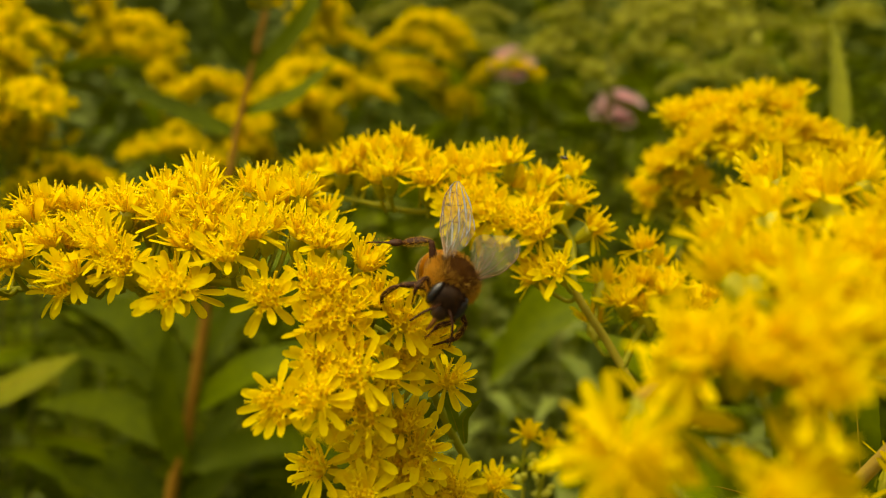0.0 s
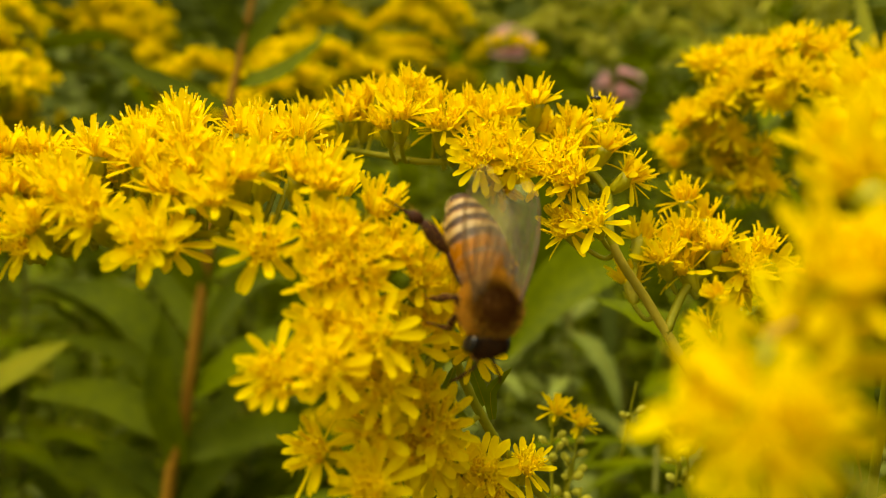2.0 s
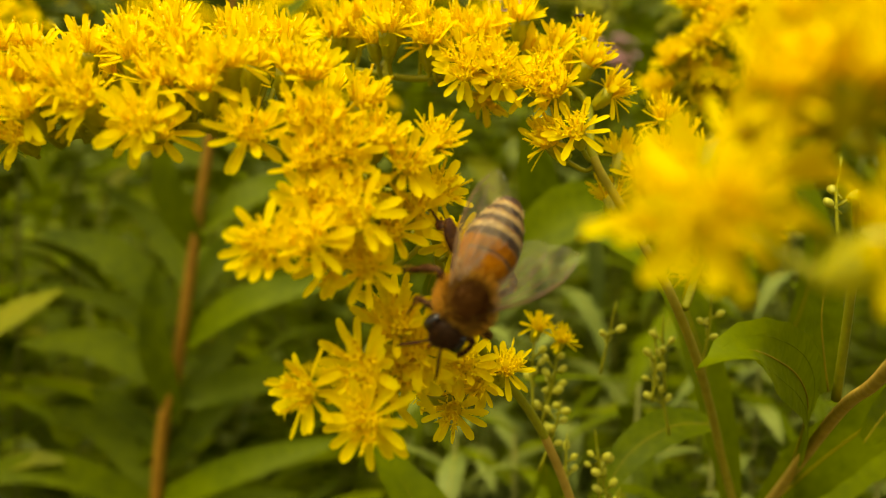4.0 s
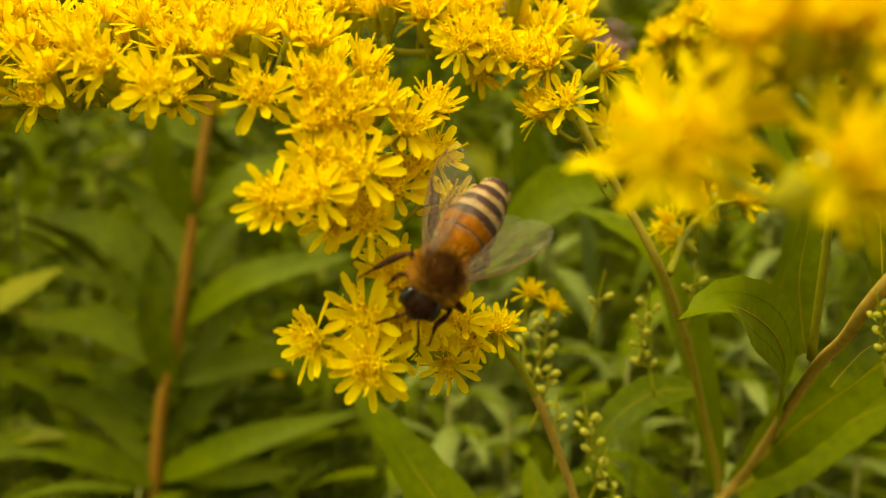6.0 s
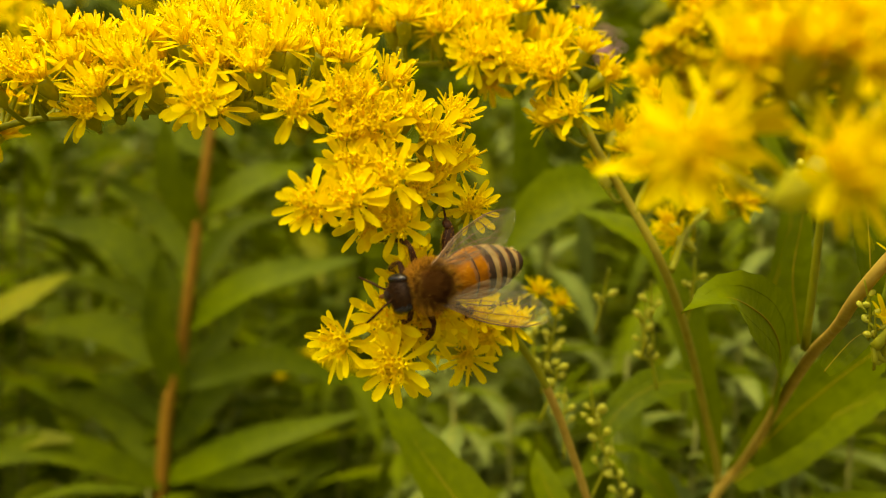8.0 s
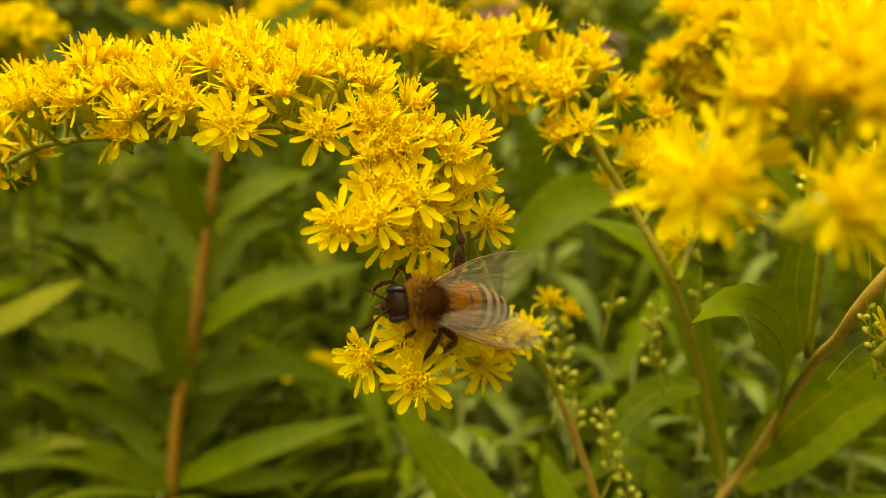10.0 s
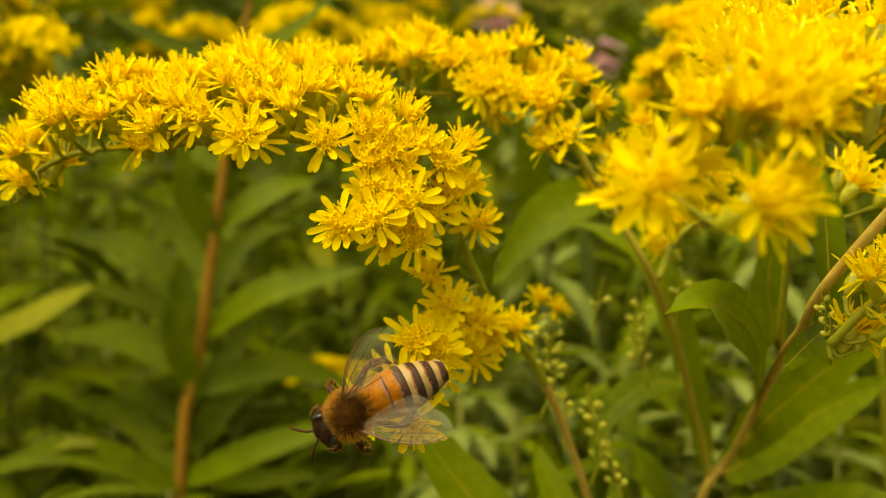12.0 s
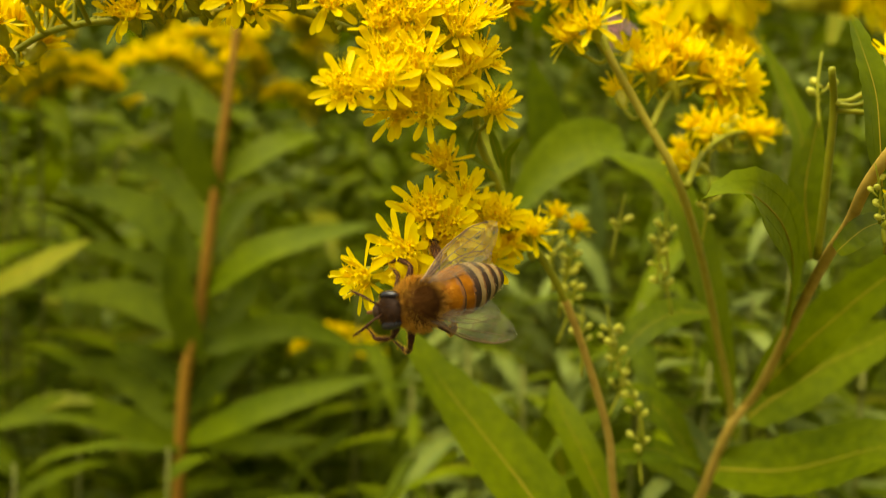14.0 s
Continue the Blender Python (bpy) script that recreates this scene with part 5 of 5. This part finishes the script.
# ---- what moves ----
# seconds; millimetres from the first eye; turn in degrees
BEE_ROWS = [
    (0.0, 0.1, 62.8, 0.4, -37.9, -29.4, -161.0),
    (0.5, 0.5, 62.5, -0.8, -46.5, -31.4, -154.4),
    (1.0, 0.4, 61.7, -0.8, -58.2, -29.1, -160.8),
    (1.5, -0.2, 61.9, -1.0, -50.8, -21.9, -171.1),
    (2.0, 0.5, 61.3, -4.3, -78.8, -5.6, -158.6),
    (2.5, 1.0, 61.1, -9.8, -81.6, -2.9, -155.9),
    (3.0, 2.2, 61.0, -11.6, -76.8, -23.6, -164.7),
    (5.5, -0.1, 60.5, -14.2, -72.0, -34.1, -175.2),
    (6.0, -0.2, 60.2, -14.4, -70.8, -32.0, -175.2),
    (6.5, 0.9, 60.4, -14.3, -70.6, -24.9, -176.0),
    (7.0, 0.1, 60.5, -15.2, -72.5, -40.3, -174.3),
    (9.5, -3.7, 60.8, -18.0, 39.3, -80.7, 81.5),
    (10.0, -4.2, 61.0, -18.1, 17.0, -79.3, 104.0),
    (10.5, -6.3, 60.7, -18.5, -17.2, -63.9, 120.1),
    (11.0, -7.9, 60.1, -18.8, -6.7, -54.5, 99.7),
    (11.1, -7.9, 60.1, -18.8, -6.7, -54.5, 99.7),
    (11.3, -7.4, 57.5, -25.1, -34.9, -64.0, 151.6),
    (11.5, -7.4, 57.5, -25.1, -34.9, -64.0, 151.6),
    (12.0, -10.4, 55.7, -27.0, -58.6, -58.3, 159.9),
    (12.5, -10.8, 55.3, -26.6, -57.1, -53.2, 159.8),
    (13.0, -7.9, 57.0, -26.6, -69.3, -17.9, 175.4),
    (13.5, -6.8, 59.5, -28.0, -46.7, -40.3, 163.5),
    (14.0, -5.5, 59.1, -29.0, -39.9, -72.3, 161.9),
]
# seconds; degrees by which the abdomen dips and swings, and by which the head nods, swings and leans
BODY_ROWS = [
    (0.0, 40, -6, -1, -7, 2),
    (0.5, 38, -7, 1, -0, 3),
    (1.0, 42, 1, -2, -4, 4),
    (1.5, 38, 7, -2, -5, 0),
    (2.0, 26, 7, -3, 1, 2),
    (2.5, 12, -6, -1, -9, 4),
    (3.0, 13, 2, -0, -16, 1),
    (5.5, 11, -3, 4, -1, 1),
    (6.0, 6, -5, 5, -2, 1),
    (6.5, 3, -4, 6, -3, 1),
    (7.0, 8, -1, 3, -8, 1),
    (9.5, 8, -5, -2, -2, -1),
    (10.0, 10, -4, -1, 4, -0),
    (10.5, 10, -0, -0, 18, 3),
    (11.0, 10, 0, 1, 19, -0),
    (11.1, 10, 0, 1, 19, -0),
    (11.3, -0, -5, 2, -5, -2),
    (11.5, -0, -5, 2, -5, -2),
    (12.0, 5, -6, -2, 3, 1),
    (12.5, 0, -4, -1, 3, 1),
    (13.0, 10, -13, 4, 3, -1),
    (13.5, 6, -7, -4, -4, -3),
    (14.0, 7, 3, -0, -12, -4),
]
# seconds; the way in which each wing points from its hinge
WING_ROWS = {
    1: [
        (0.0, 0.15, -0.94, 0.29),
        (0.5, 0.22, -0.93, 0.28),
        (1.0, 0.20, -0.98, 0.10),
        (1.5, 0.24, -0.95, 0.21),
        (2.0, 0.20, -0.90, 0.40),
        (2.5, 0.30, -0.93, 0.20),
        (3.0, 0.11, -0.98, 0.16),
        (5.5, 0.35, -0.94, -0.04),
        (6.0, 0.33, -0.94, 0.12),
        (6.5, 0.27, -0.95, 0.13),
        (7.0, 0.37, -0.93, -0.02),
        (9.5, 0.17, -0.94, 0.28),
        (10.0, 0.25, -0.87, 0.43),
        (10.5, 0.31, -0.91, 0.28),
        (11.0, 0.36, -0.84, 0.41),
        (11.1, 0.36, -0.84, 0.41),
        (11.3, 0.30, -0.90, 0.25),
        (11.5, 0.30, -0.90, 0.25),
        (12.0, 0.36, -0.54, 0.76),
        (12.5, 0.41, -0.64, 0.65),
        (13.0, 0.23, -0.60, 0.77),
        (13.5, 0.20, -0.95, 0.20),
        (14.0, 0.40, -0.90, 0.10),
    ],
    -1: [
        (0.0, -0.44, -0.89, 0.13),
        (0.5, -0.44, -0.89, 0.09),
        (1.0, -0.48, -0.87, -0.11),
        (1.5, -0.35, -0.93, -0.05),
        (2.0, -0.17, -0.98, -0.05),
        (2.5, -0.63, -0.76, -0.14),
        (3.0, -0.50, -0.84, -0.20),
        (5.5, -0.51, -0.85, -0.09),
        (6.0, -0.51, -0.86, -0.08),
        (6.5, -0.45, -0.87, -0.18),
        (7.0, -0.50, -0.87, -0.03),
        (9.5, -0.33, -0.85, 0.40),
        (10.0, -0.29, -0.83, 0.48),
        (10.5, -0.19, -0.93, 0.31),
        (11.0, -0.11, -0.89, 0.43),
        (11.1, -0.11, -0.89, 0.43),
        (11.3, -0.44, -0.90, -0.05),
        (11.5, -0.44, -0.90, -0.05),
        (12.0, -0.47, -0.67, 0.57),
        (12.5, -0.47, -0.75, 0.46),
        (13.0, -0.51, -0.70, 0.49),
        (13.5, -0.40, -0.85, 0.30),
        (14.0, -0.42, -0.90, -0.11),
    ],
}
# seconds; knee, ankle and toe of each leg, millimetres on the bee
LEG_ROWS = {
    ("fore_leg", 1): [
        (0.0, 2.3, 3.7, -0.4, 2.8, 5.2, -0.9, 2.2, 5.2, -2.4),
        (0.5, 2.4, 4.4, -0.8, 2.6, 3.5, -2.2, 2.3, 3.2, -3.7),
        (1.0, 2.4, 4.2, -0.7, 2.1, 3.7, -2.3, 1.6, 3.4, -3.7),
        (1.5, 2.2, 4.0, -0.2, 2.5, 3.3, -1.7, 2.2, 2.9, -3.2),
        (2.0, 2.3, 3.3, -0.8, 2.0, 4.0, -2.3, 3.5, 3.6, -2.8),
        (2.5, 2.3, 3.4, -0.7, 2.6, 4.3, -2.0, 3.2, 5.3, -3.2),
        (3.0, 2.3, 3.6, -0.6, 3.0, 3.8, -2.1, 2.8, 4.6, -3.5),
        (5.5, 2.1, 4.4, -0.2, 2.6, 4.4, -1.8, 2.6, 5.7, -2.6),
        (6.0, 2.1, 3.9, -0.0, 2.6, 4.1, -1.6, 2.7, 4.6, -3.1),
        (6.5, 1.9, 4.0, 0.1, 3.2, 5.1, -0.3, 4.1, 6.3, -0.7),
        (7.0, 2.3, 3.8, -0.3, 2.5, 4.3, -1.9, 2.2, 5.3, -3.1),
        (9.5, 2.1, 4.8, -2.1, 1.8, 5.6, -3.6, 0.9, 5.3, -4.9),
        (13.5, 2.1, 4.8, -2.1, 1.8, 5.6, -3.6, 0.9, 5.3, -4.9),
        (14.0, 2.4, 3.4, -0.9, 3.2, 2.6, -2.1, 4.0, 2.3, -3.5),
    ],
    ("fore_leg", -1): [
        (0.0, -1.3, 5.7, -1.5, -0.8, 5.0, -3.0, -0.2, 6.3, -3.6),
        (0.5, -2.1, 4.8, -2.1, -1.8, 5.6, -3.6, -0.9, 5.3, -4.9),
        (3.0, -2.1, 4.8, -2.1, -1.8, 5.6, -3.6, -0.9, 5.3, -4.9),
        (5.5, -2.5, 3.6, -1.1, -2.3, 5.2, -1.6, -2.7, 6.7, -1.9),
        (6.0, -2.5, 3.9, -1.8, -2.1, 5.4, -2.3, -2.5, 6.9, -2.9),
        (6.5, -2.1, 4.8, -2.1, -1.8, 5.6, -3.6, -0.9, 5.3, -4.9),
        (7.0, -2.2, 4.2, -2.4, -2.2, 4.4, -4.0, -2.1, 4.4, -5.6),
        (9.5, -2.2, 4.5, -0.3, -2.4, 4.6, -1.9, -3.8, 4.6, -2.6),
        (10.0, -2.3, 3.3, -0.7, -2.7, 3.5, -2.3, -3.6, 3.2, -3.6),
        (10.5, -2.3, 3.3, -0.7, -2.6, 2.7, -2.3, -2.5, 2.0, -3.7),
        (11.0, -2.2, 3.4, -0.4, -3.1, 3.2, -1.8, -3.9, 3.0, -3.2),
        (11.1, -2.2, 3.4, -0.4, -3.1, 3.2, -1.8, -3.9, 3.0, -3.2),
        (11.3, -2.1, 4.8, -2.1, -1.8, 5.6, -3.6, -0.9, 5.3, -4.9),
        (14.0, -2.1, 4.8, -2.1, -1.8, 5.6, -3.6, -0.9, 5.3, -4.9),
    ],
    ("middle_leg", 1): [
        (0.0, 3.3, 3.1, -2.6, 3.8, 2.4, -4.8, 2.7, 2.2, -6.8),
        (0.5, 2.0, 1.2, 0.3, 2.1, -0.3, -1.4, 2.2, -1.1, -3.6),
        (1.0, 2.9, 1.9, 0.0, 3.4, 1.8, -2.2, 4.7, 3.2, -3.6),
        (1.5, 2.2, 1.0, 0.0, 3.3, 0.9, -2.0, 5.1, 2.0, -3.0),
        (2.0, 2.8, 2.2, 0.4, 3.1, 2.0, -1.9, 3.6, 1.6, -4.2),
        (2.5, 2.0, 0.7, -0.2, 2.9, 0.2, -2.2, 3.3, -0.9, -4.2),
        (3.0, 2.3, 1.0, -0.1, 3.6, 0.8, -2.0, 5.5, 0.2, -3.2),
        (5.5, 2.8, 2.3, 0.4, 3.4, 2.4, -1.8, 3.1, 3.5, -3.9),
        (6.0, 2.7, 2.5, 0.5, 3.9, 3.8, -1.1, 4.9, 5.5, -2.4),
        (6.5, 3.1, 2.0, -0.1, 4.9, 3.3, -0.6, 6.5, 5.0, -1.1),
        (7.0, 3.0, 2.7, 0.2, 4.0, 3.3, -1.8, 4.5, 5.5, -2.5),
        (9.5, 3.3, 3.1, -2.6, 3.8, 2.4, -4.8, 2.7, 2.2, -6.8),
        (12.5, 3.3, 3.1, -2.6, 3.8, 2.4, -4.8, 2.7, 2.2, -6.8),
        (13.0, 1.8, 0.3, -1.0, 3.1, -0.1, -2.8, 4.1, -0.2, -5.0),
        (13.5, 2.4, 0.9, -0.3, 4.2, 0.8, -1.7, 5.9, 1.0, -3.4),
        (14.0, 3.3, 1.8, -0.8, 4.3, 1.7, -2.8, 4.3, 2.3, -5.1),
    ],
    ("middle_leg", -1): [
        (0.0, -3.3, 3.1, -2.6, -3.8, 2.4, -4.8, -2.7, 2.2, -6.8),
        (7.0, -3.3, 3.1, -2.6, -3.8, 2.4, -4.8, -2.7, 2.2, -6.8),
        (9.5, -2.7, 1.0, -0.5, -4.5, 2.2, -1.2, -5.7, 2.5, -3.2),
        (10.0, -2.6, 1.0, -0.4, -4.5, 2.0, -1.2, -5.7, 2.3, -3.2),
        (10.5, -2.1, 0.4, -1.2, -4.2, 1.0, -1.9, -4.9, 1.6, -4.0),
        (11.0, -1.2, 0.1, -1.5, -3.3, 0.2, -2.5, -4.5, -0.1, -4.5),
        (11.1, -1.2, 0.1, -1.5, -3.3, 0.2, -2.5, -4.5, -0.1, -4.5),
        (11.3, -3.3, 3.1, -2.6, -3.8, 2.4, -4.8, -2.7, 2.2, -6.8),
        (14.0, -3.3, 3.1, -2.6, -3.8, 2.4, -4.8, -2.7, 2.2, -6.8),
    ],
    ("hind_leg", 1): [
        (0.0, 2.8, -0.0, 0.8, 4.4, -1.0, -1.3, 6.9, -0.7, -2.9),
        (0.5, 2.8, -0.3, 0.5, 4.9, -1.3, -1.2, 6.9, -1.6, -3.5),
        (1.0, 2.8, -0.6, 0.1, 4.5, -1.7, -2.0, 6.8, -0.9, -3.6),
        (1.5, 2.5, -0.5, 0.5, 4.5, -1.8, -1.0, 7.1, -2.1, -2.5),
        (2.0, 2.6, -1.2, -1.3, 4.6, -3.3, -1.3, 7.2, -4.7, -1.7),
        (2.5, 1.8, -0.7, 0.8, 1.9, -2.7, -1.3, 2.1, -4.1, -3.9),
        (3.0, 2.4, -1.3, -0.7, 4.1, -3.1, -2.1, 5.1, -4.3, -4.7),
        (5.5, 1.5, -0.7, -3.7, 2.9, -3.0, -2.8, 4.5, -5.2, -4.1),
        (6.0, 1.4, -0.8, -3.6, 2.8, -3.2, -2.6, 4.2, -5.5, -3.8),
        (6.5, 1.4, -0.8, -3.6, 2.5, -3.3, -2.6, 4.7, -5.3, -2.7),
        (7.0, 1.5, -0.8, -3.6, 3.1, -3.0, -2.7, 5.1, -4.9, -3.9),
        (9.5, 2.4, -1.4, -1.4, 5.1, -1.9, -2.2, 7.9, -2.1, -3.3),
        (10.0, 2.5, -1.2, -0.6, 5.3, -1.6, -0.2, 8.1, -2.0, -1.1),
        (10.5, 2.6, -0.9, -0.1, 4.7, -2.4, 1.3, 7.2, -3.6, 2.3),
        (11.0, 3.1, -0.8, -1.9, 3.1, -2.7, -4.1, 2.1, -4.2, -6.4),
        (13.5, 3.1, -0.8, -1.9, 3.1, -2.7, -4.1, 2.1, -4.2, -6.4),
        (14.0, 3.0, -0.9, -0.7, 4.9, -2.2, -2.4, 6.1, -3.8, -4.6),
    ],
    ("hind_leg", -1): [
        (0.0, -3.1, -0.8, -1.9, -3.1, -2.7, -4.1, -2.1, -4.2, -6.4),
        (7.0, -3.1, -0.8, -1.9, -3.1, -2.7, -4.1, -2.1, -4.2, -6.4),
        (9.5, -3.3, -0.2, -0.2, -4.3, -0.8, -2.9, -5.0, -1.6, -5.7),
        (10.0, -3.2, -0.4, -0.1, -3.9, -1.1, -2.8, -4.4, -1.9, -5.6),
        (10.5, -2.6, -1.2, -1.0, -3.5, -1.6, -3.7, -3.2, -1.7, -6.7),
        (11.0, -1.9, -0.9, 0.5, -2.2, -3.1, -1.4, -2.5, -3.6, -4.3),
        (11.1, -1.9, -0.9, 0.5, -2.2, -3.1, -1.4, -2.5, -3.6, -4.3),
        (11.3, -3.1, -0.8, -1.9, -3.1, -2.7, -4.1, -2.1, -4.2, -6.4),
        (14.0, -3.1, -0.8, -1.9, -3.1, -2.7, -4.1, -2.1, -4.2, -6.4),
    ],
}
# seconds; turn of the side branch about its foot
SPRIG_ROWS = [
    (0.0, -10.9, 7.1, -2.8),
    (1.0, -13.4, 9.2, -2.1),
    (2.0, -10.6, 6.1, -5.1),
    (2.5, -2.1, 0.4, -4.6),
    (3.0, -0.2, 0.3, 0.6),
    (5.5, -0.2, -0.1, -0.8),
    (6.0, -0.1, 0.1, 0.4),
    (6.5, -0.0, -0.0, -0.0),
    (7.0, 1.5, -1.3, -1.0),
    (9.5, 1.9, -1.7, -1.5),
    (10.0, 2.4, -2.0, -1.1),
    (10.5, 3.7, -2.5, 0.8),
    (11.0, 5.5, -3.8, 1.0),
    (11.1, 5.5, -3.8, 1.0),
    (11.3, 13.0, -9.4, -2.9),
    (11.5, 13.0, -9.4, -2.9),
    (12.0, 15.9, -11.4, -4.0),
    (12.5, 16.2, -11.6, -1.3),
    (13.0, 11.7, -8.7, -4.5),
    (13.5, 11.8, -8.7, -3.4),
    (14.0, 12.0, -9.0, -5.0),
]


def wing_pose(s, way, hy, hz, name):
    """A wing at its hinge, its flat side up; the hindwing lies further in than the forewing."""
    y = -V(way).normalized()
    up = (V((0, 0, 1)) - y * y.z).normalized()
    if name == "hindwing":
        y = (y + y.cross(up) * (0.24 * s)).normalized()
    return aim((1.45 * s, hy, hz), y, up)


def leg_poses(name, s, joints):
    """Thigh on the bee, shin and foot on the thigh."""
    hip = V(LEG_SHAPES[name][0])
    at = [V((hip.x * s, hip.y, hip.z))] + [V(joints[k : k + 3]) for k in (0, 3, 6)]
    thigh, shin, foot = [aim(a, b - a, V((0.6 * s, 0, 1))) for a, b in zip(at, at[1:])]
    return thigh, thigh.inverted() @ shin, thigh.inverted() @ foot


def motions():
    walk(bee, [(t, pose(x / 1000, y / 1000, EYE + z / 1000, rx, ry, rz)) for t, x, y, z, rx, ry, rz in BEE_ROWS])
    walk(abdomen, [(t, pose(*(WAIST / 1000), dip, 0, swing)) for t, dip, swing, _, _, _ in BODY_ROWS])
    walk(bee_head, [(t, pose(*(NECK / 1000), nod, lean, swing)) for t, _, _, nod, swing, lean in BODY_ROWS])
    foot = (SPRIG_PIVOT - main_base) / 1000
    walk(sprig, [(t, pose(foot.x, foot.y, foot.z, rx, ry, rz)) for t, rx, ry, rz in SPRIG_ROWS])
    for (name, s), pieces in legs.items():
        rows = [(row[0], leg_poses(name, s, row[1:])) for row in LEG_ROWS[name, s]]
        for k, piece in enumerate(pieces):
            walk(piece, [(t, poses[k]) for t, poses in rows])
    for wing, s, hy, hz, name in wings:
        walk(wing, [(t, wing_pose(s, way, hy, hz, name)) for t, *way in WING_ROWS[s]])


motions()
